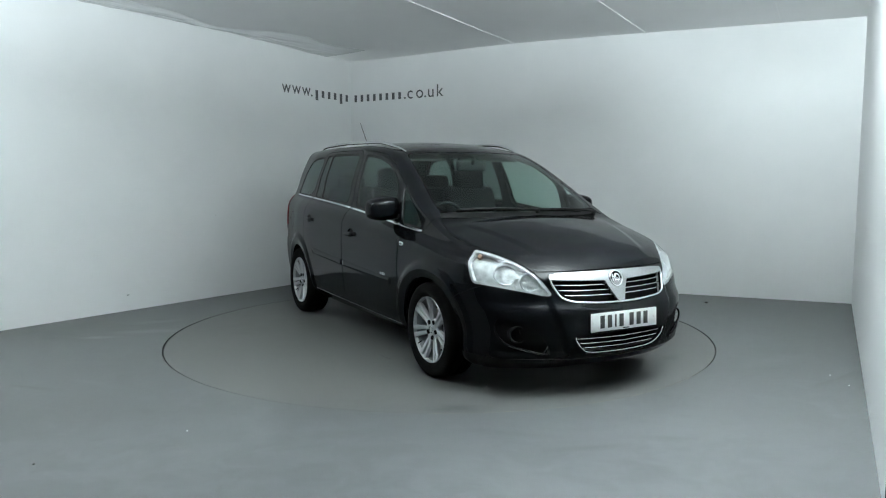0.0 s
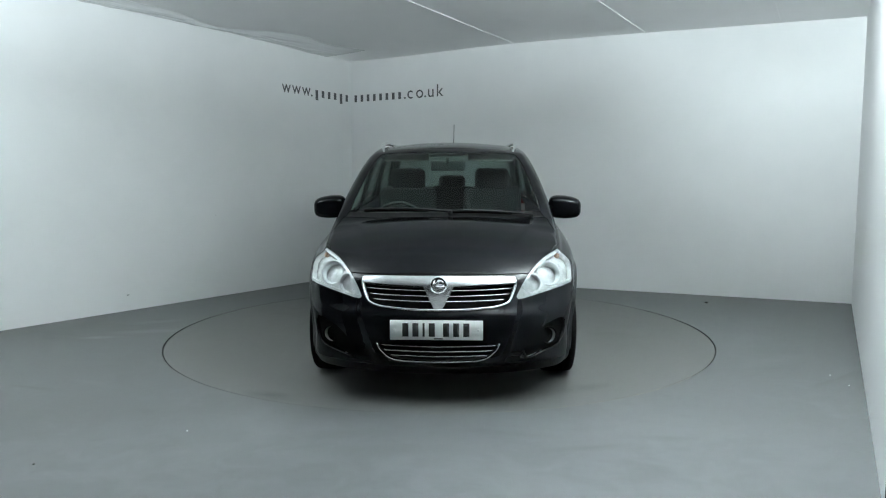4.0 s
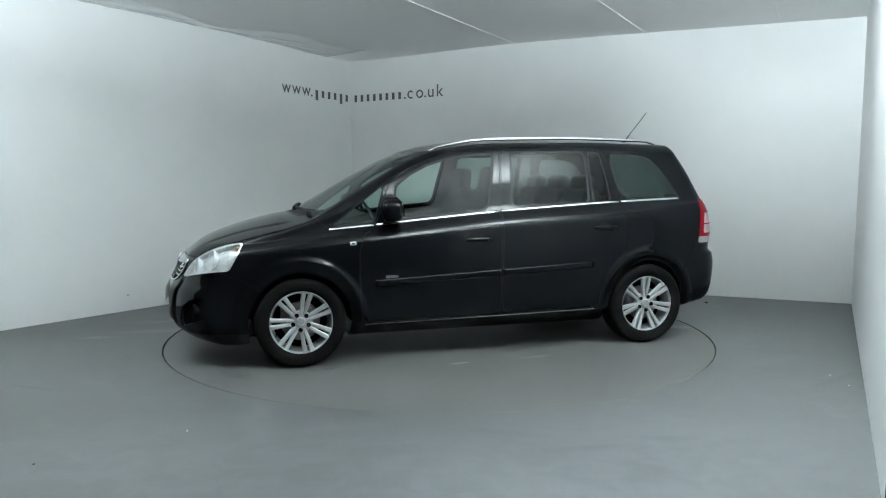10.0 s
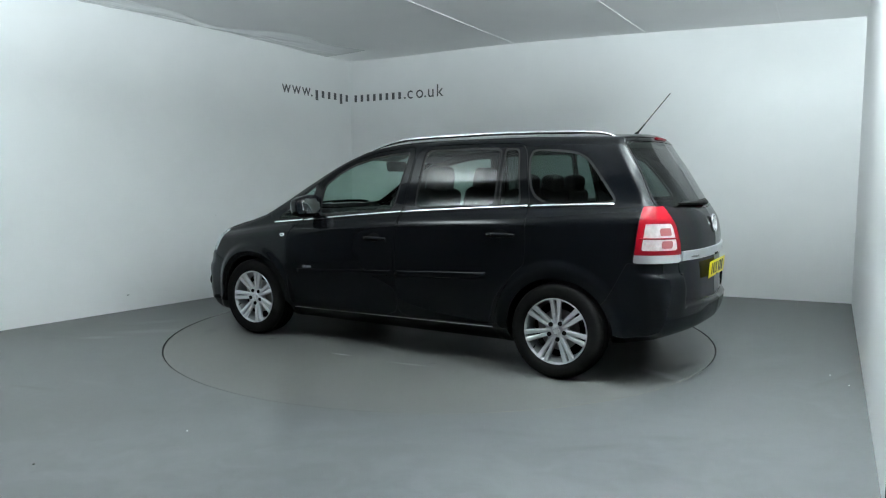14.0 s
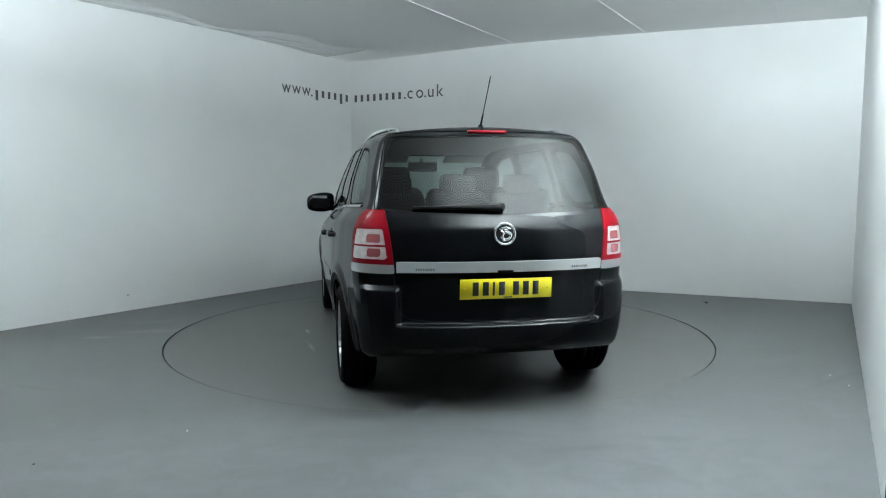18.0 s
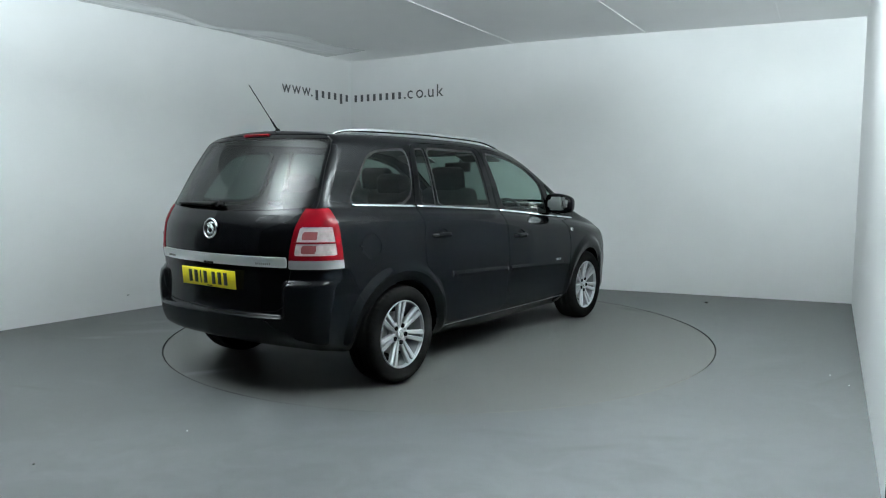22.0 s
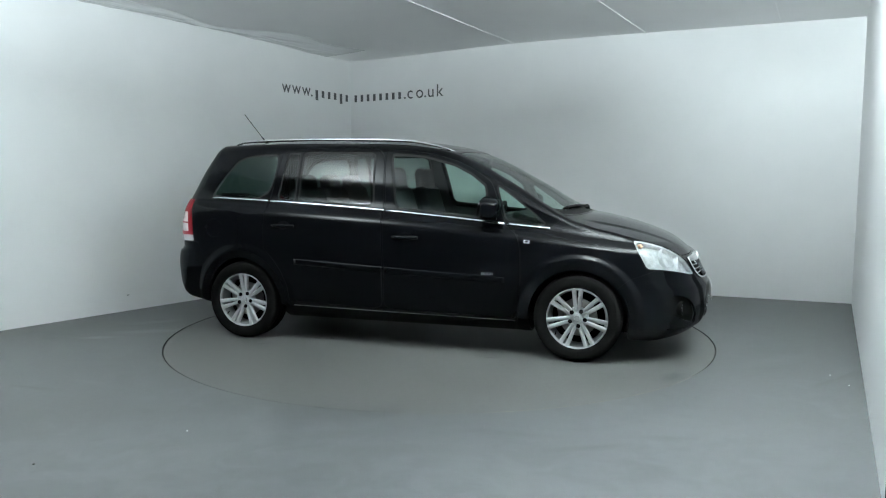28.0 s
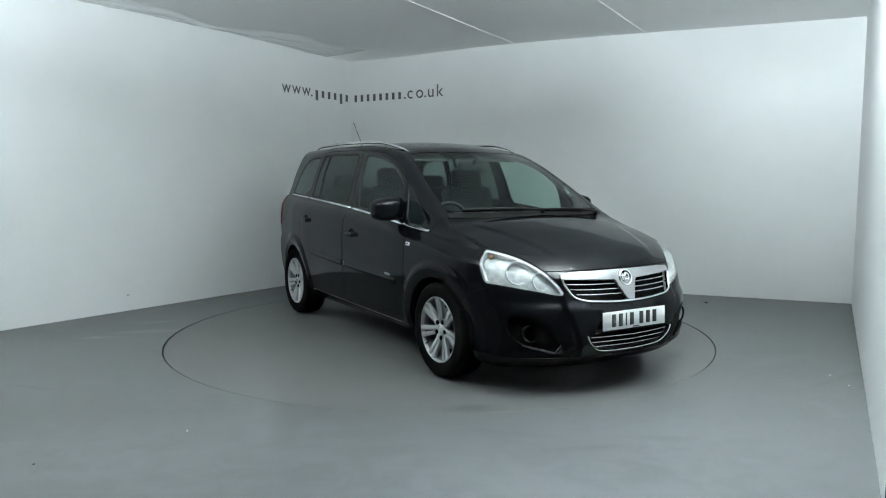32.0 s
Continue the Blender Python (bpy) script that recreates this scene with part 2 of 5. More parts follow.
def build_floor():
    own = bmesh.new()
    radii = [DISC + 0.0014, 2.6, 3.2, 4.2, 6.0, 9.0, 13.0]
    seg = 160
    rings = [[own.verts.new((r * math.cos(2 * math.pi * k / seg), r * math.sin(2 * math.pi * k / seg), 0)) for k in range(seg)] for r in radii]
    for k, v in enumerate(rings[0]):
        # gap widened at left and right so its shade reads darker there
        v.co *= 1 + 0.0014 * (0.30 + 3.2 * math.cos(2 * math.pi * k / seg) ** 4 + 0.35 * math.sin(2 * math.pi * k / seg))
    for a, b in zip(rings, rings[1:]):
        for k in range(seg):
            own.faces.new((a[k], b[k], b[(k + 1) % seg], a[(k + 1) % seg]))
    bmesh.ops.recalc_face_normals(own, faces=own.faces)
    tagged(part("floor", own, FLOOR), "worn grey painted concrete studio floor", "floor", kind="structure")
    rim = revolve([(DISC + 0.0085, -0.0015), (DISC + 0.0085, -0.125), (DISC + 0.03, -0.125)], 160, "Z")
    tagged(part("pit_rim", rim, PIT), "pit edge coloured dark for the gap's shade", "floor", kind="structure")
    pit = bmesh.new()
    bmesh.ops.create_circle(pit, cap_ends=True, segments=96, radius=DISC + 0.1)
    bmesh.ops.translate(pit, vec=(0, 0, -0.12), verts=pit.verts)
    tagged(part("pit_base", pit, PIT), "dark pit under the turntable", "floor", kind="structure")


build_floor()
# paint worn through to the tan screed along part of the pit's edge
own = bmesh.new()
wear = random.Random(4)
last = None
for k in range(121):
    a = math.radians(-100 + 66 * k / 120)
    w = 0.0012 + 0.006 * max(0.0, math.sin(math.pi * k / 120)) * wear.uniform(0.4, 1.0)
    pair = [own.verts.new((r * math.cos(a), r * math.sin(a), 0.0006)) for r in (DISC + 0.0018, DISC + 0.0018 + w)]
    if last:
        own.faces.new((last[0], last[1], pair[1], pair[0]))
    last = pair
tagged(part("pit_edge_wear", own, varied(material("tan_screed", (0.3, 0.27, 0.22), 0.8), [(0.35, (0.16, 0.15, 0.125)), (0.65, (0.34, 0.31, 0.26))], 40, 5)), "worn tan screed edge of the turntable pit", "floor", kind="structure")


def blob(rx, ry, seed, seg=28, z=0.0):
    """A flat stain with an uneven edge and a shallow film of its own."""
    own = bmesh.new()
    rng = random.Random(seed)
    ph = [rng.uniform(0, 6.28) for _ in range(4)]
    rim = []
    for k in range(seg):
        a = 2 * math.pi * k / seg
        r = 1 + 0.16 * math.sin(2 * a + ph[0]) + 0.12 * math.sin(3 * a + ph[1]) + 0.08 * math.sin(7 * a + ph[2])
        rim.append(own.verts.new((rx * r * math.cos(a), ry * r * math.sin(a), z)))
    own.faces.new(rim)
    low = bmesh.ops.extrude_face_region(own, geom=own.faces[:])
    bmesh.ops.translate(own, vec=(0, 0, 0.0012), verts=[v for v in low["geom"] if isinstance(v, bmesh.types.BMVert)])
    bmesh.ops.recalc_face_normals(own, faces=own.faces)
    return own


def build_turntable():
    table = empty("turntable", None, "round grey painted car turntable flush with floor", "turntable")
    disc = revolve([(0.0005, 0.0), (0.6, 0), (1.2, 0), (1.7, 0), (2.1, 0), (DISC - 0.0012, 0.0)], 160, "Z")
    for f in disc.faces:
        f.smooth = False
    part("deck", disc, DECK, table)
    # deck's edge coloured dark as shade in the gap
    part("deck_rim", revolve([(DISC - 0.0011, -0.0004), (DISC - 0.0008, -0.003), (DISC - 0.0008, -0.06), (2.0, -0.06)], 160, "Z"), PIT, table, "deck edge coloured dark for the gap's shade")
    return table


TURNTABLE = build_turntable()


# ---- the car's form ----
# Car space: x forward, y to its left, z up, origin on the ground midway between the axles.
def smooth_curve(xs, ys):
    """A monotone cubic through the knots, for arrays."""
    xs, ys = np.array(xs, float), np.array(ys, float)
    h, d = np.diff(xs), np.diff(ys) / np.diff(xs)
    m = np.zeros_like(xs)
    m[0], m[-1] = d[0], d[-1]
    same = d[:-1] * d[1:] > 0
    w1, w2 = 2 * h[1:] + h[:-1], h[1:] + 2 * h[:-1]
    safe0, safe1 = np.where(same, d[:-1], 1), np.where(same, d[1:], 1)
    m[1:-1] = np.where(same, (w1 + w2) / (w1 / safe0 + w2 / safe1), 0)

    def value(x):
        x = np.clip(x, xs[0], xs[-1])
        i = np.clip(np.searchsorted(xs, x) - 1, 0, len(xs) - 2)
        t = (x - xs[i]) / h[i]
        return ys[i] * (1 + 2 * t) * (1 - t) ** 2 + m[i] * h[i] * t * (1 - t) ** 2 + ys[i + 1] * t * t * (3 - 2 * t) + m[i + 1] * h[i] * t * t * (t - 1)

    return value


def step(a, b, x):
    t = np.clip((x - a) / (b - a), 0, 1)
    return t * t * (3 - 2 * t)


TOP = smooth_curve((-2.3, -1.85, -1.5, -1.0, -0.5, -0.2, 0.0, 0.17, 0.36, 0.55, 0.93, 1.22, 1.31, 1.37, 1.453, 1.70, 1.906, 2.04, 2.12, 2.20, 2.35),
                   (1.57, 1.602, 1.618, 1.628, 1.626, 1.618, 1.606, 1.585, 1.548, 1.480, 1.281, 1.112, 1.066, 1.043, 1.025, 0.964, 0.893, 0.832, 0.779, 0.715, 0.55))
CROWN = smooth_curve((-1.8, -0.2, 0.4, 1.2, 1.5, 2.1), (0.12, 0.13, 0.10, 0.06, 0.10, 0.10))
BOW = smooth_curve((-0.2, 0.5, 1.3, 1.7, 2.1), (0.0, 0.14, 0.15, 0.13, 0.10))
SIDE = smooth_curve((0.10, 0.20, 0.25, 0.29, 0.34, 0.45, 0.60, 0.75, 0.87, 0.94, 0.985, 1.022, 1.06, 1.28, 1.50, 1.62),
                    (0.62, 0.74, 0.80, 0.838, 0.857, 0.876, 0.892, 0.896, 0.889, 0.882, 0.867, 0.840, 0.803, 0.738, 0.656, 0.60))
TAPER = smooth_curve((-2.25, -2.05, -1.85, -1.60, -1.35, -0.9, 0.0, 0.6, 1.0, 1.35, 1.70, 1.95, 2.12, 2.3),
                     (0.84, 0.882, 0.907, 0.939, 0.970, 0.995, 1.0, 1.0, 0.995, 0.980, 0.933, 0.868, 0.800, 0.71))
SHOULDER = smooth_curve((-2.1, -1.72, -0.12, 0.35, 0.82, 1.134, 1.73, 2.1), (1.15, 1.135, 1.063, 1.022, 0.978, 0.945, 0.845, 0.76))
NOSE = smooth_curve((0.10, 0.135, 0.19, 0.26, 0.35, 0.45, 0.52, 0.58, 0.65, 0.72, 0.78, 0.95),
                    (1.96, 2.06, 2.16, 2.23, 2.262, 2.266, 2.258, 2.225, 2.190, 2.162, 2.12, 1.96))
NOSE_BOW = smooth_curve((0.0, 0.30, 0.50, 0.65, 0.78, 0.9), (0.0, 0.024, 0.088, 0.172, 0.285, 0.44))
TAIL = smooth_curve((0.10, 0.20, 0.30, 0.45, 0.60, 0.69, 0.73, 0.80, 0.87, 1.00, 1.09, 1.125, 1.37, 1.53, 1.60, 1.7),
                    (-1.90, -2.05, -2.14, -2.20, -2.212, -2.198, -2.160, -2.164, -2.168, -2.150, -2.105, -2.08, -1.925, -1.815, -1.775, -1.74))
TAIL_BOW = smooth_curve((0.0, 0.30, 0.60, 0.70, 0.78, 0.9), (0.0, 0.022, 0.095, 0.146, 0.218, 0.40))
BELLY = smooth_curve((-2.25, -2.05, -1.75, -1.6, -1.4, 1.5, 2.0, 2.3), (0.340, 0.320, 0.262, 0.235, 0.18, 0.17, 0.15, 0.15))
WHEEL_X, WHEEL_Z, TYRE_R, ARCH_R = 1.3515, 0.316, 0.316, 0.350


def side_form(x, z):
    z = z + 0.12 * step(1.50, 1.75, x) * (1 - step(0.25, 0.42, z))
    w = SIDE(z + (1.063 - SHOULDER(x)) * step(0.50, 0.92, z)) * TAPER(x)
    for cx in (WHEEL_X, -WHEEL_X):
        r = np.hypot(x - cx, z - WHEEL_Z)
        w = w + 0.016 * (1 - step(0.415, 0.475, r)) - 0.012 * (1 - step(0.340, 0.415, r))
    return w


def top_form(x, y):
    crease = 0.60 - 0.30 * (x - 1.35)
    raised = (1 - step(crease - 0.035, crease + 0.025, np.abs(y))) * step(1.32, 1.50, x) * (1 - step(1.90, 2.06, x))
    return TOP(x + BOW(x) * y * y) - CROWN(x) * y * y + 0.007 * raised


def nose_form(y, z):
    a = np.abs(y)
    prow = np.clip(0.36 + (z - 0.27) * 0.34, 0.36, 0.455)
    return NOSE(z) - NOSE_BOW(a) - 0.018 * step(prow - 0.012, prow + 0.030, a) * step(0.24, 0.30, z) * (1 - step(0.57, 0.66, z))


def tail_form(y, z):
    a = np.abs(y)
    hollow = (1 - step(0.555, 0.605, a)) * step(0.492, 0.526, z) * (1 - step(0.78, 0.86, z))
    flat = -2.172 + (z - 0.52) * 0.04
    return TAIL(z) + (flat - TAIL(z)) * hollow + TAIL_BOW(a)


def rounded(a, b, r):
    u, v = np.maximum(a + r, 0), np.maximum(b + r, 0)
    return np.where((u > 0) & (v > 0), np.sqrt(u * u + v * v) - r, np.maximum(a, b))


def blend(a, b, c, d, g, x, z):
    f = rounded(a, b, 0.055 - 0.030 * step(0.95, 1.25, x))
    f = rounded(f, c, 0.05)
    f = rounded(f, d, 0.045)
    return rounded(f, g - z, 0.05)


def form(x, y, z):
    """Below zero inside the body."""
    return blend(np.abs(y) - side_form(x, z), (z - top_form(x, y)) * 0.88, (x - nose_form(y, z)) * 0.95, (tail_form(y, z) - x) * 0.9, BELLY(x), x, z)


def form_normal(p, h=0.002):
    g = np.empty_like(p)
    for k in range(3):
        a, b = p.copy(), p.copy()
        a[:, k] += h
        b[:, k] -= h
        g[:, k] = (form(*a.T) - form(*b.T)) / (2 * h)
    return g


def unit(v):
    return v / np.maximum(np.linalg.norm(v, axis=1, keepdims=True), 1e-9)


def side_y(x, z):
    """Half the body's width at a place on its side."""
    x, z = np.atleast_1d(np.array(x, float)), np.atleast_1d(np.array(z, float))
    lo, hi = np.zeros_like(x), np.full_like(x, 1.1)
    for _ in range(30):
        mid = (lo + hi) / 2
        out = form(x, mid, z) > 0
        lo, hi = np.where(out, lo, mid), np.where(out, mid, hi)
    return lo


def top_z(x, y):
    x, y = np.atleast_1d(np.array(x, float)), np.atleast_1d(np.array(y, float))
    lo, hi = np.full_like(x, 0.4), np.full_like(x, 1.8)
    for _ in range(30):
        mid = (lo + hi) / 2
        out = form(x, y, mid) > 0
        lo, hi = np.where(out, lo, mid), np.where(out, mid, hi)
    return lo


def end_x(y, z, front=True):
    y, z = np.atleast_1d(np.array(y, float)), np.atleast_1d(np.array(z, float))
    lo, hi = np.zeros_like(y), np.full_like(y, 2.6 if front else -2.6)
    for _ in range(30):
        mid = (lo + hi) / 2
        out = form(mid, y, z) > 0
        lo, hi = np.where(out, lo, mid), np.where(out, mid, hi)
    return lo


def body_surface(h=0.016):
    """The closed skin of the body as (points, normals, triangles)."""
    gx, gy, gz = np.arange(-2.30, 2.36, h), np.arange(-0.99, 1.0, h), np.arange(0.10, 1.72, h)
    X, Y, Z = gx[:, None, None], gy[None, :, None], gz[None, None, :]
    val = blend(np.abs(Y) - side_form(X, Z), (Z - top_form(X, Y)) * 0.88, (X - nose_form(Y, Z)) * 0.95, (tail_form(Y, Z) - X) * 0.9, BELLY(X), X, Z)
    ins = val < 0
    nx, ny, nz = val.shape
    count = np.zeros((nx - 1, ny - 1, nz - 1), int)
    for i in (0, 1):
        for j in (0, 1):
            for k in (0, 1):
                count += ins[i:nx - 1 + i, j:ny - 1 + j, k:nz - 1 + k]
    act = np.argwhere((count > 0) & (count < 8))
    index = np.full(count.shape, -1)
    index[tuple(act.T)] = np.arange(len(act))
    corners = [(i, j, k) for i in (0, 1) for j in (0, 1) for k in (0, 1)]
    cv = np.stack([val[act[:, 0] + i, act[:, 1] + j, act[:, 2] + k] for i, j, k in corners], 1)
    tot, num = np.zeros((len(act), 3)), np.zeros(len(act))
    for a in range(8):
        for b in range(a + 1, 8):
            ca, cb = np.array(corners[a]), np.array(corners[b])
            if np.abs(ca - cb).sum() != 1:
                continue
            va, vb = cv[:, a], cv[:, b]
            hit = (va < 0) != (vb < 0)
            t = np.where(hit, va / np.where(hit, va - vb, 1), 0)
            tot += np.where(hit[:, None], ca + t[:, None] * (cb - ca), 0)
            num += hit
    pts = np.array([gx[0], gy[0], gz[0]]) + (act + tot / num[:, None]) * h
    quads = []
    for ax in range(3):
        lo = [slice(0, None)] * 3
        hi = [slice(0, None)] * 3
        lo[ax], hi[ax] = slice(0, -1), slice(1, None)
        a, b = ins[tuple(lo)], ins[tuple(hi)]
        e = np.argwhere(a != b)
        u, v = (ax + 1) % 3, (ax + 2) % 3
        e = e[(e[:, u] > 0) & (e[:, v] > 0) & (e[:, u] < val.shape[u] - 1) & (e[:, v] < val.shape[v] - 1)]
        du, dv = np.eye(3, dtype=int)[u], np.eye(3, dtype=int)[v]
        q = np.stack([index[tuple((e - du - dv).T)], index[tuple((e - dv).T)], index[tuple(e.T)], index[tuple((e - du).T)]], 1)
        flip = ~a[tuple(e.T)]
        q[flip] = q[flip][:, ::-1]
        quads.append(q)
    q = np.concatenate(quads)
    for _ in range(6):
        f, g = form(*pts.T), form_normal(pts)
        pts = pts - np.clip(f / np.maximum((g * g).sum(1), 0.2), -0.01, 0.01)[:, None] * g
    tri = np.concatenate([q[:, [0, 1, 2]], q[:, [0, 2, 3]]])
    return pts, unit(form_normal(pts)), tri


def cut(skin, s):
    """Split a skin along s = 0: the part below zero and the part above."""
    P, N, T = skin
    s = np.where(np.abs(s) < 1e-5, 1e-5, s)
    neg = s[T] < 0
    k = neg.sum(1)
    one = (k == 1) | (k == 2)
    M, mn, mk = T[one], neg[one], k[one]
    lone = np.where(mk == 1, mn.argmax(1), (~mn).argmax(1))
    r = np.arange(len(M))
    a, b, c = M[r, lone], M[r, (lone + 1) % 3], M[r, (lone + 2) % 3]
    keys = np.sort(np.concatenate([np.stack([a, b], 1), np.stack([a, c], 1)]), 1)
    uniq, inv = np.unique(keys, axis=0, return_inverse=True)
    inv = inv.ravel()
    i, j = uniq[:, 0], uniq[:, 1]
    t = (s[i] / (s[i] - s[j]))[:, None] if len(uniq) else np.zeros((0, 1))
    P2 = np.concatenate([P, P[i] + t * (P[j] - P[i])])
    N2 = np.concatenate([N, unit(N[i] + t * (N[j] - N[i]))])
    ab, ac = len(P) + inv[:len(M)], len(P) + inv[len(M):]
    small = np.stack([a, ab, ac], 1)
    large = np.concatenate([np.stack([ab, b, c], 1), np.stack([ab, c, ac], 1)])
    big_neg = np.concatenate([mk == 2, mk == 2])
    below = np.concatenate([T[k == 3], small[mk == 1], large[big_neg]])
    above = np.concatenate([T[k == 0], small[mk == 2], large[~big_neg]])
    return packed(P2, N2, below), packed(P2, N2, above)


def packed(P, N, T):
    used, inv = np.unique(T, return_inverse=True)
    return P[used], N[used], inv.reshape(-1, 3)


def outline(points, rounds=2, keep=0.25):
    """A closed outline with its corners rounded off."""
    p = np.array(points, float)
    for _ in range(rounds):
        q = np.roll(p, -1, 0)
        p = np.stack([p + (q - p) * keep, q - (q - p) * keep], 1).reshape(-1, 2)
    return p


def inside(poly, u, v):
    """Signed distance to an outline, below zero inside."""
    a, b = poly, np.roll(poly, -1, 0)
    q = np.stack([u, v], 1)
    best = np.full(len(q), 1e9)
    odd = np.zeros(len(q), bool)
    for (ax, ay), (bx, by) in zip(a, b):
        ex, ey = bx - ax, by - ay
        px, py = q[:, 0] - ax, q[:, 1] - ay
        t = np.clip((px * ex + py * ey) / max(ex * ex + ey * ey, 1e-12), 0, 1)
        best = np.minimum(best, (px - t * ex) ** 2 + (py - t * ey) ** 2)
        if ay != by:
            odd ^= ((ay > q[:, 1]) != (by > q[:, 1])) & (q[:, 0] < ex * (q[:, 1] - ay) / (by - ay) + ax)
    return np.where(odd, -1, 1) * np.sqrt(best)


def skin_part(name, skin, mat, parent, label="", lift=0.0, rim=0.014):
    """A skin as a mesh with folded edges, shaded by the form's own normals."""
    P, N, T = skin
    P = P + N * lift
    E = np.sort(np.concatenate([T[:, [0, 1]], T[:, [1, 2]], T[:, [2, 0]]]), 1)
    D = np.concatenate([T[:, [0, 1]], T[:, [1, 2]], T[:, [2, 0]]])
    _, inv, cnt = np.unique(E, axis=0, return_inverse=True, return_counts=True)
    edge = D[cnt[inv.ravel()] == 1]
    verts, norms, faces = [P], [N], T.tolist()
    if rim and len(edge):
        n = len(P)
        ids, loc = np.unique(edge, return_inverse=True)
        loc = loc.reshape(-1, 2)
        m = len(ids)
        verts += [P[ids], P[ids] - N[ids] * rim]
        # rim normals look outwards along the surface
        way = np.zeros((m, 3))
        ev = P[edge[:, 1]] - P[edge[:, 0]]
        out = unit(np.cross(ev, N[edge[:, 0]]))
        np.add.at(way, loc[:, 0], out)
        np.add.at(way, loc[:, 1], out)
        way = unit(way)
        norms += [unit(way + N[ids] * 0.5), way]
        faces += np.stack([n + loc[:, 1], n + loc[:, 0], n + m + loc[:, 0], n + m + loc[:, 1]], 1).tolist()
    V, NN = np.concatenate(verts), np.concatenate(norms)
    me = bpy.data.meshes.new(name)
    me.from_pydata(V.tolist(), [], faces)
    me.polygons.foreach_set("use_smooth", [True] * len(me.polygons))
    me.update()
    me.normals_split_custom_set_from_vertices(NN.tolist())
    me.materials.append(mat)
    ob = new(name, me)
    ob.parent = parent
    return tagged(ob, label=label)


# ---- the car ----
PAINT = material("black_metallic_paint", (0.0022, 0.0025, 0.0033), 0.5, 0.0, 0.9, 0.01)
PAINT.node_tree.nodes["Principled BSDF"].inputs["Coat IOR"].default_value = 1.23
TRIM = varied(material("black_grained_plastic", (0.012, 0.012, 0.012), 0.5, 0, 0, 0.10), [(0.3, (0.005, 0.005, 0.005)), (0.7, (0.009, 0.009, 0.009))], 40, 4, (0.38, 0.55))
SEAM = material("dark_rubber_seal", (0.006, 0.006, 0.006), 0.8)
CHROME = material("bright_chrome", (0.84, 0.86, 0.87), 0.14, 1.0)
BROAD_CHROME = material("satin_chrome", (0.80, 0.81, 0.82), 0.28, 0.6)
LAMP_CHROME = material("chrome_lamp_base", (0.72, 0.73, 0.74), 0.2, 0.55)
GRILLE_CHROME = material("dull_chrome", (0.44, 0.45, 0.46), 0.24, 0.8)
DULL_STRIP = material("dark_satin_strip", (0.22, 0.22, 0.23), 0.35, 0.6)
SATIN = material("satin_aluminium", (0.74, 0.75, 0.76), 0.27, 1.0)
ALLOY = varied(material("silver_alloy", (0.62, 0.63, 0.64), 0.3, 0.55), [(0.3, (0.42, 0.43, 0.44)), (0.7, (0.53, 0.54, 0.55))], 6, 4, (0.24, 0.38))
# darker copy of the alloy, painting in shade behind the spokes
BARREL = material("shaded_alloy", (0.22, 0.225, 0.23), 0.5, 0.4)
RUBBER = varied(material("tyre_rubber", (0.018, 0.018, 0.018), 0.75, 0, 0, 0.012), [(0.3, (0.004, 0.004, 0.004)), (0.7, (0.009, 0.0087, 0.0083))], 14, 6, (0.55, 0.8))
DARK = material("matt_black", (0.003, 0.003, 0.003), 0.95, 0, 0, 0.05)


def glass(name, tint, gloss=1.0, front=0.011):
    m = bpy.data.materials.new(name)
    m.use_nodes = True
    m.node_tree.nodes.remove(m.node_tree.nodes["Principled BSDF"])
    clear = node(m, "ShaderNodeBsdfTransparent", Color=(*tint, 1))
    shine = node(m, "ShaderNodeBsdfGlossy", Roughness=0.045)
    shine.inputs["Color"].default_value = (gloss, gloss, gloss, 1)
    facing = node(m, "ShaderNodeLayerWeight", Blend=0.5)
    edge = node(m, "ShaderNodeMath")
    edge.operation, edge.inputs[1].default_value = "POWER", 5.0
    fres = node(m, "ShaderNodeMath")
    fres.operation, fres.inputs[1].default_value, fres.inputs[2].default_value = "MULTIPLY_ADD", 0.75, front
    link(m, facing.outputs["Facing"], edge.inputs[0])
    link(m, edge.outputs[0], fres.inputs[0])
    mix = node(m, "ShaderNodeMixShader")
    link(m, fres.outputs[0], mix.inputs[0])
    link(m, clear.outputs[0], mix.inputs[1])
    link(m, shine.outputs[0], mix.inputs[2])
    link(m, mix.outputs[0], m.node_tree.nodes["Material Output"].inputs[0])
    return m


GLASS = glass("green_tinted_glass", (0.62, 0.75, 0.70), 1.0, 0.016)
PRIVACY = glass("dark_tinted_glass", (0.26, 0.33, 0.31), 1.0, 0.015)
REAR_TINT = glass("dark_tinted_rear_glass", (0.24, 0.29, 0.275), 1.0, 0.018)
CLEAR = glass("clear_lens", (0.93, 0.95, 0.95))

CAR = empty("car", None, "black seven-seat family car parked on the turntable", "car")
SKIN = body_surface_cache = body_surface()


def take(name, field, mat, label="", lift=0.0, gap=0.0025, rim=0.014, parent=None, keep=True):
    """Cut a panel out of the body's skin along a field, with an open joint round it."""
    global SKIN
    x, y, z = SKIN[0].T
    near, SKIN = cut(SKIN, field(x, y, z) - gap)
    x, y, z = near[0].T
    panel, joint = cut(near, field(x, y, z) + gap)
    JOINTS.append(joint)
    return skin_part(name, panel, mat, parent or CAR, label, lift, rim) if keep else panel


JOINTS = []


def side_field(poly, side, low=0.3):
    return lambda x, y, z: np.where(y * side > low, inside(poly, x, z), 1.0)


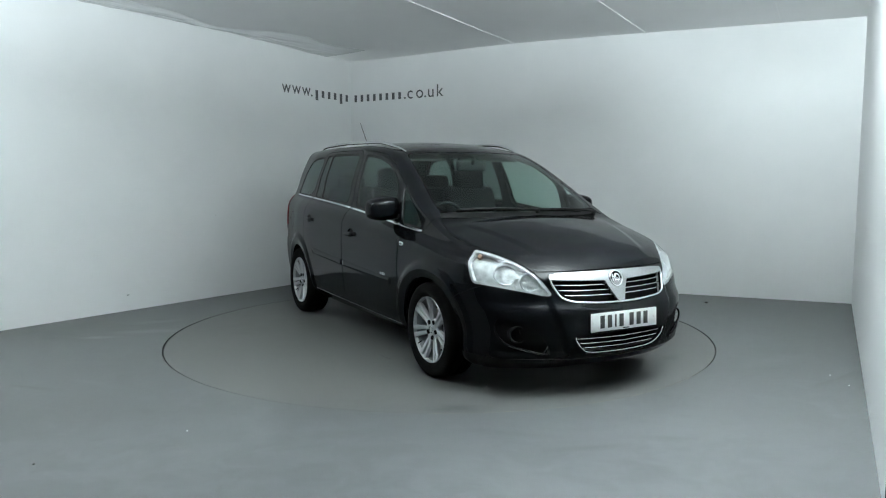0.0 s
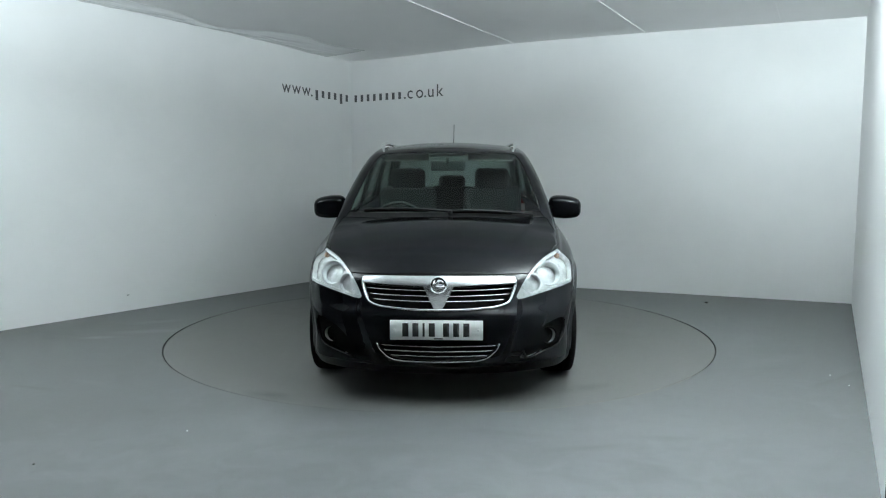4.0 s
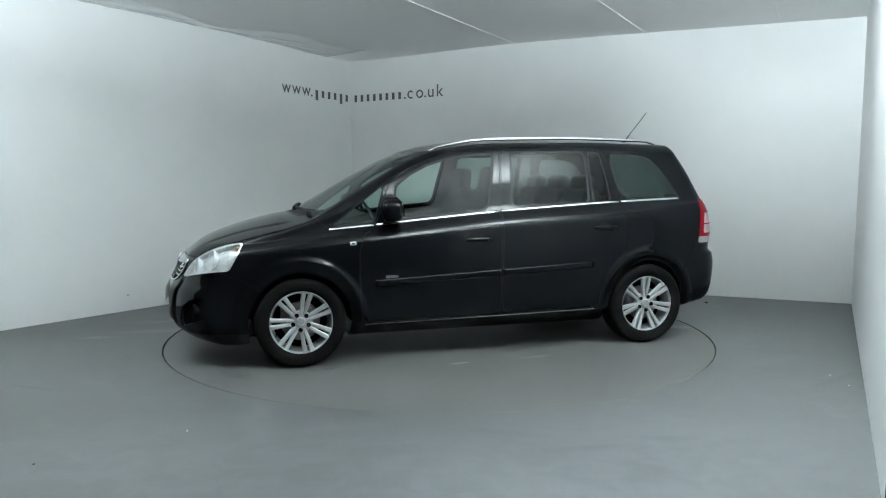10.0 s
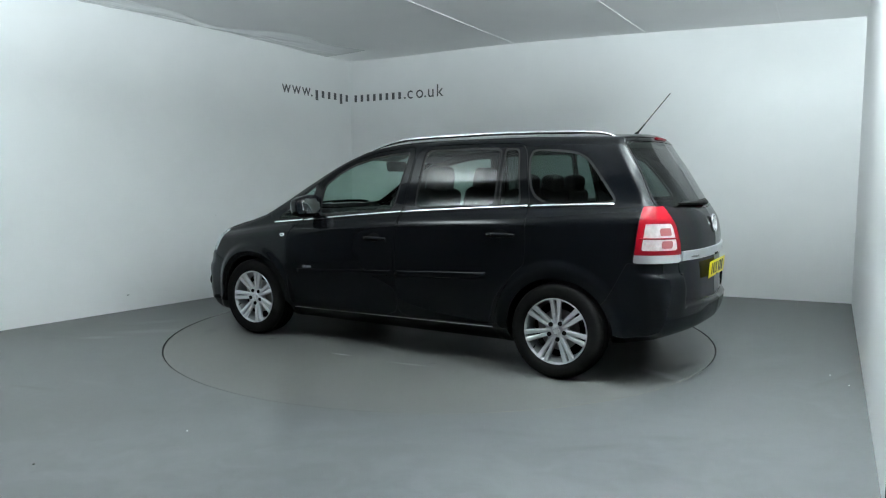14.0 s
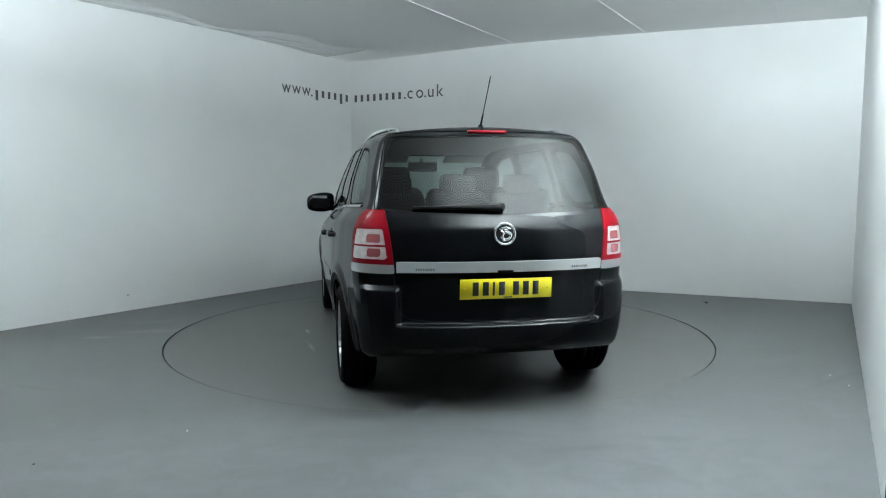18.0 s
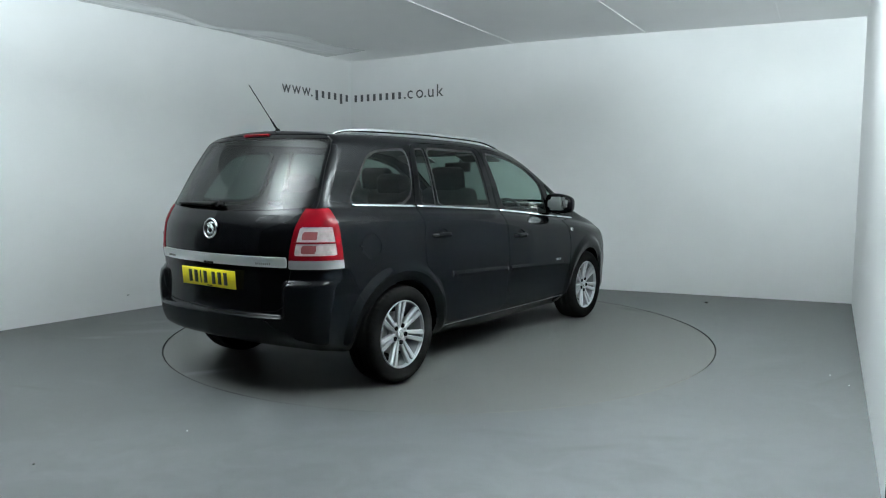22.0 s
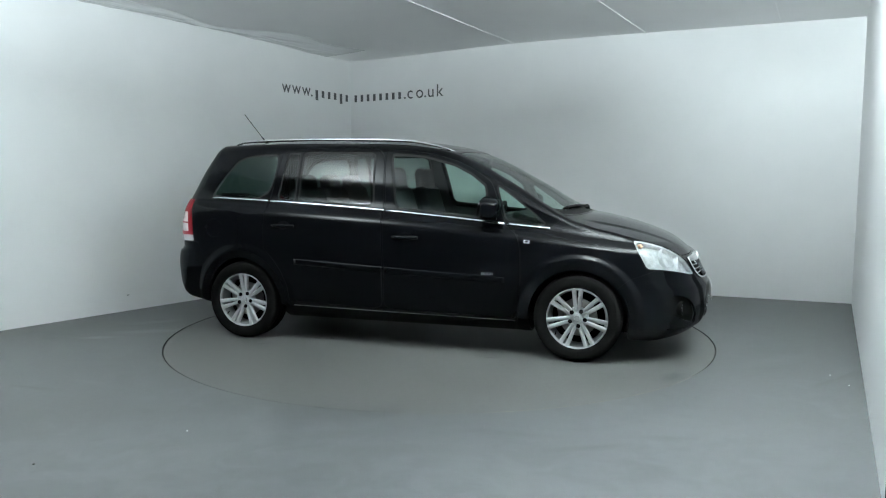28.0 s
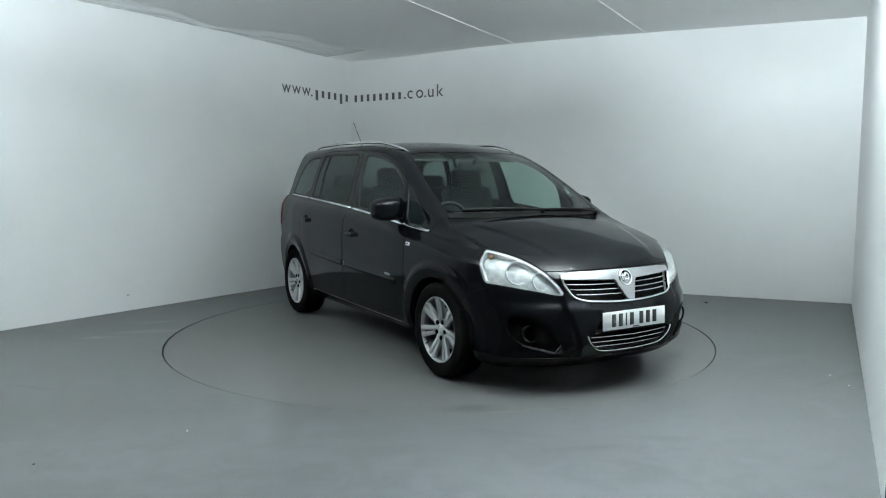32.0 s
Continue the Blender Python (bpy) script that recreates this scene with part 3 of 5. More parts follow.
# wheel openings
for cx in (WHEEL_X, -WHEEL_X):
    arc = [(cx + ARCH_R * math.cos(a), WHEEL_Z + ARCH_R * math.sin(a)) for a in np.linspace(0, math.pi, 40)]
    arch = np.array(arc + [(cx - ARCH_R + 0.005, 0.0), (cx + ARCH_R - 0.005, 0.0)])
    x, y, z = SKIN[0].T
    _, SKIN = cut(SKIN, np.where(np.abs(y) > 0.5, inside(arch, x, z), 1.0))

# lamps, openings and panels, each cut out of the skin along its own joint
RED = material("red_lens", (0.175, 0.002, 0.007), 0.3, 0.0, 0.12, 0.05)
BULB_RED = material("red_bulb_window", (0.26, 0.075, 0.08), 0.25, 0.0, 0.3)
FROST = varied(material("pale_lens", (0.72, 0.72, 0.72), 0.15, 0.0, 0.5), [(0.36, (0.46, 0.41, 0.41)), (0.5, (0.56, 0.52, 0.52)), (0.64, (0.68, 0.64, 0.64))], 26, 3, (0.1, 0.2), 0.25, 60)
REFLECTOR = varied(material("lamp_reflector", (0.92, 0.93, 0.93), 0.28, 0.15), [(0.38, (0.56, 0.57, 0.57)), (0.5, (0.70, 0.71, 0.71)), (0.62, (0.84, 0.85, 0.85))], 22, 2, (0.15, 0.35), 0.5, 34)
AMBER = material("amber_bulb", (0.42, 0.26, 0.17), 0.3)
BOWL = material("mirrored_bowl", (0.84, 0.86, 0.87), 0.24, 0.25)
PLATE_WHITE = material("white_plate", (0.86, 0.87, 0.86), 0.4)
PLATE_YELLOW = material("yellow_plate", (0.88, 0.72, 0.015), 0.4)
PLATE_BLACK = material("black_plate_print", (0.012, 0.012, 0.012), 0.5)
BADGE = material("silver_badge", (0.50, 0.51, 0.52), 0.3, 0.4)
MIRROR = material("mirror_glass", (0.86, 0.90, 0.89), 0.015, 1.0)
FABRIC = varied(material("charcoal_seat_fabric", (0.03, 0.03, 0.032), 0.9), [(0.3, (0.012, 0.012, 0.013)), (0.7, (0.027, 0.027, 0.029))], 60, 4, None, 0.3, 300)
DASH = varied(material("dark_grey_dashboard", (0.03, 0.03, 0.03), 0.7), [(0.3, (0.024, 0.024, 0.025)), (0.7, (0.036, 0.036, 0.037))], 80, 3, None, 0.2, 400)
LINER = material("pale_grey_headliner", (0.17, 0.17, 0.165), 0.95)
PILLAR_CLOTH = material("dark_grey_pillar_lining", (0.045, 0.045, 0.045), 0.95, 0, 0, 0.1)
STEEL = varied(material("brake_steel", (0.30, 0.29, 0.28), 0.4, 0.9), [(0.3, (0.22, 0.21, 0.20)), (0.7, (0.36, 0.35, 0.34))], 20, 4, (0.3, 0.5))


def front_field(poly, low=1.5):
    return lambda x, y, z: np.where(x > low, inside(poly, np.abs(y), z), 1.0)


def mirrored(points):
    """A front outline over |y|, carried a little past the middle so that it closes across it."""
    p = [(-0.2 if u == 0 else u, v) for u, v in points]
    return np.array(p)


def nested(panel_skin, field, gap=0.001):
    """Split a skin that has already been taken."""
    x, y, z = panel_skin[0].T
    a, rest = cut(panel_skin, field(x, y, z) + gap)
    return a, rest


# headlights
HEAD = outline([(0.430, 0.602), (0.475, 0.690), (0.520, 0.755), (0.585, 0.815), (0.665, 0.858), (0.78, 0.892), (1.05, 0.905), (1.05, 0.705), (0.80, 0.682), (0.60, 0.642)], 2)


def head_field(side):
    def f(x, y, z):
        s = rounded(inside(HEAD, np.abs(y), z), (1.722 + (0.862 - z) * 0.55) - x, 0.022)
        return np.where((y * side > 0.3) & (x > 1.5), s, 1.0)
    return f


# grilles
GRILLE = outline(mirrored([(0, 0.744), (0.435, 0.741), (0.446, 0.70), (0.405, 0.605), (0.34, 0.583), (0.15, 0.568), (0, 0.564)]), 1, 0.15)
BAR = mirrored([(0, 0.760), (0.50, 0.760), (0.45, 0.706), (0.10, 0.690), (0, 0.690)])
VEE = mirrored([(0, 0.760), (0.108, 0.760), (0.092, 0.70), (0.024, 0.570), (0, 0.560)])
LOW_GRILLE = outline(mirrored([(0, 0.393), (0.350, 0.389), (0.335, 0.345), (0.275, 0.288), (0.20, 0.272), (0, 0.264)]), 1, 0.2)
FOG = outline([(0.755, 0.50), (0.735, 0.345), (0.60, 0.298), (0.455, 0.262), (0.49, 0.335), (0.56, 0.43), (0.66, 0.485)], 2)


def chrome_front(x, y, z):
    a = np.abs(y)
    return np.where(x > 1.5, np.maximum(inside(GRILLE, a, z), np.minimum(inside(BAR, a, z), inside(VEE, a, z))), 1.0)


def slat(name, half, z, rise, radius, sink, label=""):
    """A bright bar across a grille, following the nose."""
    ys = np.linspace(-half, half, 21)
    zs = z + rise * ys * ys
    own = sweep([(x - sink, y, h) for x, y, h in zip(end_x(ys, zs), ys, zs)], radius, 8, 0.8)
    return part(name, own, CHROME, CAR, label)


def grille_edge(name, poly, z_top, radius, label):
    """A bright frame along the lower edge of an opening."""
    p = poly[(poly[:, 0] > 0.0) & (poly[:, 1] < z_top)]
    p = p[np.argsort(-p[:, 1])]
    line = np.concatenate([p, p[::-1] * [-1, 1]])
    t = np.concatenate([[0], np.cumsum(np.linalg.norm(np.diff(line, axis=0), axis=1))])
    u = np.linspace(0, t[-1], 48)
    y, z = np.interp(u, t, line[:, 0]), np.interp(u, t, line[:, 1])
    own = sweep([(x + 0.004, b, c) for x, b, c in zip(end_x(y, z), y, z)], radius, 8, 1.0, (1, 0, 0))
    return part(name, own, CHROME, CAR, label)


take("grille_bar", chrome_front, GRILLE_CHROME, "bright chrome grille bar with a vee", 0.012, 0.0004, 0.03)
take("grille", front_field(GRILLE), DARK, "black recessed upper grille", -0.030, 0.0004, 0.0)
take("lower_grille", front_field(LOW_GRILLE), DARK, "black recessed lower grille", -0.030, 0.0004, 0.0)
for z, half in ((0.668, 0.425), (0.638, 0.405), (0.610, 0.375)):
    slat("grille_slat", half, z, 0.06, 0.0042, 0.006)
grille_edge("grille_frame", GRILLE, 0.735, 0.0075, "bright frame round the upper grille")
for z, half in ((0.362, 0.335), (0.333, 0.318), (0.304, 0.285)):
    slat("lower_grille_slat", half, z, 0.05, 0.0036, 0.008)
grille_edge("lower_grille_frame", LOW_GRILLE, 0.384, 0.0038, "thin chrome frame of the lower grille")

for side in (1, -1):
    lens = take("headlight", head_field(side), CLEAR, "clear headlight lens over bright reflectors", 0.001, 0.0025, 0.010)
    take("fog_recess", lambda x, y, z: np.where((x > 1.5) & (y * side > 0), inside(FOG, np.abs(y), z), 1.0), DARK, "black fog lamp recess in the bumper", -0.022, 0.0006, 0.0)
    # bowls behind the lens
    back = skin_part("reflector", cut(body_surface_cache, head_field(side)(*body_surface_cache[0].T) - 0.035)[0], REFLECTOR, lens, "bright faceted reflector", -0.040, 0.0)
    ring = cut(body_surface_cache, head_field(side)(*body_surface_cache[0].T))[0]
    ring = cut(ring, head_field(side)(*ring[0].T) + 0.016)[1]
    skin_part("lamp_bezel", ring, REFLECTOR, lens, "bright inner bezel of the headlight", -0.007, 0.028)
    for yy, zz, r in ((0.655, 0.752, 0.066), (0.545, 0.700, 0.052)):
        xx = float(end_x(yy, zz)[0])
        spot = np.array([[xx, side * yy, zz]])
        aim = Vector(unit(form_normal(spot))[0]).lerp(Vector((1, 0, 0)), 0.45).normalized()
        m = Matrix.Translation(Vector(spot[0]) - aim * 0.040) @ aim.to_track_quat("Z", "Y").to_matrix().to_4x4()
        hoop = revolve([(r * 1.04, 0.004), (r * 1.04, 0.016), (r * 1.13, 0.014), (r * 1.14, 0.002)], 36, "Z")
        bmesh.ops.transform(hoop, matrix=m, verts=hoop.verts)
        part("lamp_hoop", hoop, BOWL, lens, "bright hoop round the lamp bowl")
        bowl = revolve([(r * 0.30, -0.052), (r * 0.62, -0.040), (r * 0.88, -0.015), (r, 0.014), (r * 1.06, 0.012), (r * 1.02, -0.02)], 32, "Z")
        bmesh.ops.transform(bowl, matrix=m, verts=bowl.verts)
        part("bowl", bowl, BOWL, lens, "round mirrored lamp bowl")
        part("bulb_cap", cylinder(r * 0.36, r * 0.30, 0.03, m @ pose(0, 0, -0.03), 20, 0.004), CHROME, lens, "chrome bulb shield")
    xx = 1.80
    part("indicator_bulb", cylinder(0.020, 0.014, 0.03, pose(xx - 0.035, side * (float(side_y(xx, 0.82)[0]) - 0.045), 0.828, 0, 70, side * 40), 16, 0.004), AMBER, lens, "amber indicator bulb")
    # lower ledge of the recess
    edge = FOG[(FOG[:, 1] < 0.345)]
    edge = edge[np.argsort(edge[:, 0])]
    ledge = sweep([(x - 0.003, side * y, z) for x, y, z in zip(end_x(edge[:, 0], edge[:, 1]), edge[:, 0], edge[:, 1])], 0.006, 8, 0.8)
    part("fog_ledge", ledge, PAINT, CAR, "glossy ledge under the fog lamp")
    # fog lamp
    fy, fz = 0.645, 0.392
    fx = float(end_x(fy, fz)[0]) - 0.032
    spot = np.array([[fx + 0.032, side * fy, fz]])
    aim = Vector(unit(form_normal(spot))[0]).lerp(Vector((1, 0, 0)), 0.55).normalized()
    m = Matrix.Translation(Vector(spot[0]) - aim * 0.024) @ aim.to_track_quat("Z", "Y").to_matrix().to_4x4()
    fog = part("fog_lamp", revolve([(0.054, -0.02), (0.053, 0.010), (0.049, 0.013), (0.045, 0.006), (0.043, -0.02)], 32, "Z"), DARK, CAR, "round fog lamp in a black ring")
    fog.matrix_basis = m
    part("fog_reflector", revolve([(0.0005, -0.03), (0.012, -0.028), (0.028, -0.018), (0.043, 0.002)], 28, "Z"), STEEL, fog)
    part("fog_lens", revolve([(0.0005, 0.012), (0.03, 0.010), (0.046, 0.004)], 28, "Z"), CLEAR, fog)


# rear lamps
def lamp_inner(z):
    return 0.600 + (z - 0.83) * 0.12


def lamp_edge(z):
    return -1.836 - (z - 0.785) * 0.10


def tail_field(side):
    def f(x, y, z):
        a = np.abs(y)
        s = np.max([0.785 - z, z - 1.132, lamp_inner(z) - a, x - lamp_edge(z)], axis=0)
        return np.where((y * side > 0.3) & (x < -1.5), s, 1.0)
    return f


for side in (1, -1):
    lamp = take("tail_light", tail_field(side), RED, keep=False)
    base, lamp = nested(lamp, lambda x, y, z: z - 0.838)
    clear, lamp = nested(lamp, lambda x, y, z: np.max([np.abs(z - 0.946) - 0.082, lamp_inner(z) + 0.030 - np.abs(y), x - lamp_edge(z) + 0.040], axis=0))
    bulbs = []
    for zz in (0.900, 0.978):
        spot, clear = nested(clear, lambda x, y, z: np.max([np.abs(z - zz) - 0.024, np.abs(np.abs(y) - 0.705) - 0.036, x + 1.93], axis=0))
        bulbs.append(spot)
    holder = skin_part("tail_light", lamp, RED, CAR, "red tail light with pale lower lenses", 0.006, 0.012)
    skin_part("lens", clear, FROST, holder, "pale reversing and indicator lenses", 0.003, 0.010)
    for spot in bulbs:
        skin_part("bulb_window", spot, BULB_RED, holder, "red bulb showing through the lens", 0.003, 0.008)
    rib_z = 0.938
    rib_y = np.linspace(lamp_inner(rib_z) + 0.02, 0.775, 12)
    rib_line = [(x - 0.002, side * y, rib_z) for x, y in zip(end_x(rib_y, np.full(12, rib_z), False), rib_y)]
    rib_x = np.linspace(rib_line[-1][0] + 0.015, lamp_edge(rib_z) - 0.02, 6)
    rib_line += [(x, side * (float(side_y(x, rib_z)[0]) + 0.002), rib_z) for x in rib_x if x > rib_line[-1][0] + 0.005]
    part("lens_rib", sweep(rib_line, 0.006, 8, 1.0), RED, holder)
    skin_part("lamp_base", base, LAMP_CHROME, holder, "bright strip below the lamp", 0.006, 0.012)
take("tailgate_strip", lambda x, y, z: np.where(x < -1.5, np.max([np.abs(y) - 0.588, np.abs(z - 0.824 + 0.0 * y) - 0.030], axis=0), 1.0), BROAD_CHROME, "broad bright chrome tailgate strip", 0.014, 0.0006, 0.03)

# glass
REAR_OPENING = outline([(-0.535, 1.534), (-0.3, 1.541), (0, 1.543), (0.3, 1.541), (0.535, 1.534), (0.572, 1.50), (0.650, 1.205), (0.645, 1.155), (0.55, 1.133), (0.3, 1.116), (0, 1.108), (-0.3, 1.116), (-0.55, 1.133), (-0.645, 1.155), (-0.650, 1.205), (-0.572, 1.50)], 2)
REAR_GLASS = outline([(-0.570, 1.546), (0, 1.556), (0.570, 1.546), (0.592, 1.525), (0.668, 1.180), (0.660, 1.138), (0.40, 1.120), (0, 1.108), (-0.40, 1.120), (-0.660, 1.138), (-0.668, 1.180), (-0.592, 1.525)], 2, 0.12)
rear_window = take("rear_window", lambda x, y, z: np.where(x < -1.5, inside(REAR_GLASS, y, z), 1.0), PRIVACY, keep=False)
SCREEN = outline([(0.475, 0), (0.455, 0.25), (0.395, 0.50), (0.415, 0.548), (0.75, 0.612), (1.13, 0.672), (1.165, 0.655), (1.235, 0.45), (1.275, 0.2), (1.285, 0)] + [(1.275, -0.2), (1.235, -0.45), (1.165, -0.655), (1.13, -0.672), (0.75, -0.612), (0.415, -0.548), (0.395, -0.50), (0.455, -0.25)], 2)
take("windscreen", lambda x, y, z: np.where((x > 0.2) & (z > 0.9), inside(SCREEN, x, y), 1.0), GLASS, "large raked windscreen", -0.002, 0.004, 0.006)
cowl_poly = np.array([(1.165, 0.668), (1.235, 0.45), (1.275, 0.2), (1.285, 0), (1.275, -0.2), (1.235, -0.45), (1.165, -0.668), (1.225, -0.690), (1.310, -0.45), (1.350, -0.2), (1.360, 0), (1.350, 0.2), (1.310, 0.45), (1.225, 0.690)])
take("cowl", lambda x, y, z: np.where((x > 0.9) & (z > 0.9), inside(cowl_poly, x, y), 1.0), TRIM, "black plastic cowl below the windscreen", -0.008, 0.001, 0.01)

QUARTER = outline([(1.128, 0.966), (0.95, 1.112), (0.752, 1.258), (0.742, 1.240), (0.824, 0.992)], 1, 0.12)
FRONT_GLASS = outline([(0.668, 1.180), (0.652, 1.255), (0.54, 1.338), (0.40, 1.408), (0.20, 1.462), (0.05, 1.483), (-0.112, 1.494), (-0.036, 1.078), (0.30, 1.050), (0.655, 1.018), (0.672, 1.03)], 2, 0.09)
REAR_DOOR_GLASS = outline([(-0.252, 1.506), (-0.868, 1.513), (-0.868, 1.118), (-0.222, 1.095)], 2, 0.06)
REAR_DOOR_VENT = outline([(-0.898, 1.509), (-1.000, 1.504), (-1.058, 1.135), (-0.900, 1.124)], 2, 0.08)
SIDE_GLASS = outline([(-1.072, 1.497), (-1.25, 1.494), (-1.40, 1.478), (-1.485, 1.438), (-1.560, 1.352), (-1.690, 1.178), (-1.685, 1.155), (-1.145, 1.132)], 2, 0.2)
FRONT_DOOR = outline([(0.812, 0.985), (0.700, 1.280), (0.56, 1.372), (0.40, 1.445), (0.20, 1.500), (0.0, 1.525), (-0.162, 1.534), (-0.120, 1.066), (-0.100, 0.64), (-0.115, 0.292), (0.895, 0.278), (0.925, 0.33), (0.945, 0.60), (0.943, 0.80), (0.915, 0.90)], 2, 0.12)
REAR_DOOR = outline([(-0.176, 1.536), (-0.60, 1.546), (-0.95, 1.545), (-1.025, 1.535), (-1.060, 1.49), (-1.126, 1.14), (-1.144, 0.88), (-1.137, 0.745), (-1.060, 0.675), (-0.985, 0.58), (-0.930, 0.45), (-0.918, 0.308), (-0.129, 0.292), (-0.114, 0.64), (-0.134, 1.066)], 2, 0.12)


def ellipse_field(cx, cz, rx, rz, side):
    return lambda x, y, z: np.where(y * side > 0.3, (np.hypot((x - cx) / rx, (z - cz) / rz) - 1) * rz, 1.0)


HANDLES = ((0.070, 0.868), (-0.962, 0.934))
DOORS = {}
for side in (1, -1):
    vent = take("quarter_window", side_field(QUARTER, side), GLASS, "small fixed triangular window", -0.003, 0.006, 0.004)
    g1 = take("window", side_field(FRONT_GLASS, side), GLASS, keep=False, gap=0.009)
    g2 = take("window", side_field(REAR_DOOR_GLASS, side), PRIVACY, keep=False, gap=0.009)
    g3 = take("window", side_field(REAR_DOOR_VENT, side), PRIVACY, keep=False, gap=0.007)
    take("side_window", side_field(SIDE_GLASS, side), PRIVACY, "dark tinted fixed rear side window", -0.003, 0.008, 0.004)
    cups = [take("cup", ellipse_field(hx + 0.004, hz + 0.004, 0.062, 0.034, side), PAINT, keep=False, gap=0.0003) for hx, hz in HANDLES]
    for name, poly, panes, cup in (("front_door", FRONT_DOOR, ((g1, GLASS),), cups[0]), ("rear_door", REAR_DOOR, ((g2, PRIVACY), (g3, PRIVACY)), cups[1])):
        door = take(name, side_field(poly, side), PAINT, "glossy black door", 0.0, 0.0028, 0.02)
        for pane, mat in panes:
            skin_part("window", pane, mat, door, "tinted door window", -0.004, 0.004)
        skin_part("handle_cup", cup, TRIM, door, "dark recess behind the handle", -0.016, 0.0)
        DOORS[name, side] = door
    if side < 0:
        flap = outline([(-1.622 + 0.080 * math.cos(a), 0.900 + 0.078 * math.sin(a)) for a in np.linspace(0, 2 * math.pi, 12, endpoint=False)], 1)
        take("fuel_flap", side_field(flap, side), PAINT, "round fuel filler flap", 0.0, 0.0018, 0.01)
        part('flap_catch', cylinder(0.009, 0.009, 0.004, pose(-1.702, -float(side_y(-1.702, 0.908)[0]) - 0.0005, 0.908, 90), 14), TRIM, CAR, 'small dark flap catch')

BONNET = outline([(1.372, -0.01), (1.362, 0.2), (1.322, 0.45), (1.232, 0.705), (1.45, 0.745), (1.66, 0.735), (1.74, 0.70), (2.3, 0.55), (2.4, -0.01)], 0)
BONNET = np.array([(u, v) for u, v in BONNET] + [(2.4, -0.3), (1.372, -0.3)])
take("bonnet", lambda x, y, z: np.where(z > 0.7, np.maximum(inside(BONNET, x, np.abs(y)), 0.7535 - z), 1.0), PAINT, "glossy black bonnet", 0.0, 0.003, 0.02)
gate = outline([(-0.545, 1.572), (0, 1.585), (0.545, 1.572), (0.605, 1.53), (0.685, 1.18), (0.690, 1.13), (0.632, 0.83), (0.606, 0.785), (0.572, 0.57), (0.51, 0.533), (0, 0.514), (-0.51, 0.533), (-0.572, 0.57), (-0.606, 0.785), (-0.632, 0.83), (-0.690, 1.13), (-0.685, 1.18), (-0.605, 1.53)], 1, 0.15)
TAILGATE = take("tailgate", lambda x, y, z: np.where(x < -1.5, inside(gate, y, z), 1.0), PAINT, "glossy black tailgate", 0.0, 0.003, 0.02)
skin_part("rear_window", rear_window, REAR_TINT, TAILGATE, "dark tinted rear window", -0.003, 0.004)
ROOF = np.array([(0.375, -0.3), (0.375, 0.0), (0.362, 0.25), (0.300, 0.505), (-0.60, 0.530), (-1.64, 0.482), (-1.71, 0.25), (-1.725, 0.0), (-1.725, -0.3)])
take("roof", lambda x, y, z: np.where(z > 1.4, inside(ROOF, x, np.abs(y)), 1.0), PAINT, "glossy black roof panel", 0.0, 0.003, 0.01)
FRONT_BUMPER = np.array([(1.885, 0.672), (1.70, 0.602), (1.58, 0.50), (1.58, 0.0), (2.6, 0.0), (2.6, 0.7535), (1.885, 0.7535)])
take("front_lip", lambda x, y, z: np.where(x > 1.66, z - 0.232 - 0.02 * np.abs(y), 1.0), TRIM, "black plastic lip under the bumper", -0.004, 0.0008, 0.01)
take("front_bumper", lambda x, y, z: np.where(x > 1.4, inside(FRONT_BUMPER, x, z), 1.0), PAINT, "glossy black front bumper", 0.0, 0.0022, 0.015)
REAR_BUMPER = np.array([(-1.80, 0.783), (-1.68, 0.55), (-1.58, 0.45), (-1.58, 0.0), (-2.6, 0.0), (-2.6, 0.783)])
take("rear_bumper", lambda x, y, z: np.where(x < -1.4, inside(REAR_BUMPER, x, z), 1.0), PAINT, "glossy black rear bumper", 0.0, 0.0022, 0.015)
FENDER = np.array([(0.90, 0.20), (0.932, 0.33), (0.951, 0.60), (0.949, 0.80), (0.920, 0.905), (0.88, 0.935), (1.14, 0.950), (1.205, 1.0), (1.235, 1.06), (2.4, 1.0), (2.4, 0.2)])
for side in (1, -1):
    take("front_wing", side_field(FENDER, side), PAINT, "glossy black front wing", 0.0, 0.002, 0.015)

skin_part("body_shell", SKIN, PAINT, CAR, "black body shell with pillars and sills")
jp, jn, jt, base_count = [], [], [], 0
for P, N, T in JOINTS:
    jp.append(P), jn.append(N), jt.append(T + base_count)
    base_count += len(P)
skin_part("joint_seal", (np.concatenate(jp), np.concatenate(jn), np.concatenate(jt)), SEAM, CAR, "black rubber seals in the panel joints", -0.006, 0.0)


# ---- trim on the sides ----
BELT = smooth_curve((-1.70, -1.13, -0.617, -0.124, 0.348, 0.821, 1.15), (1.1465, 1.125, 1.097, 1.064, 1.023, 0.978, 0.949))


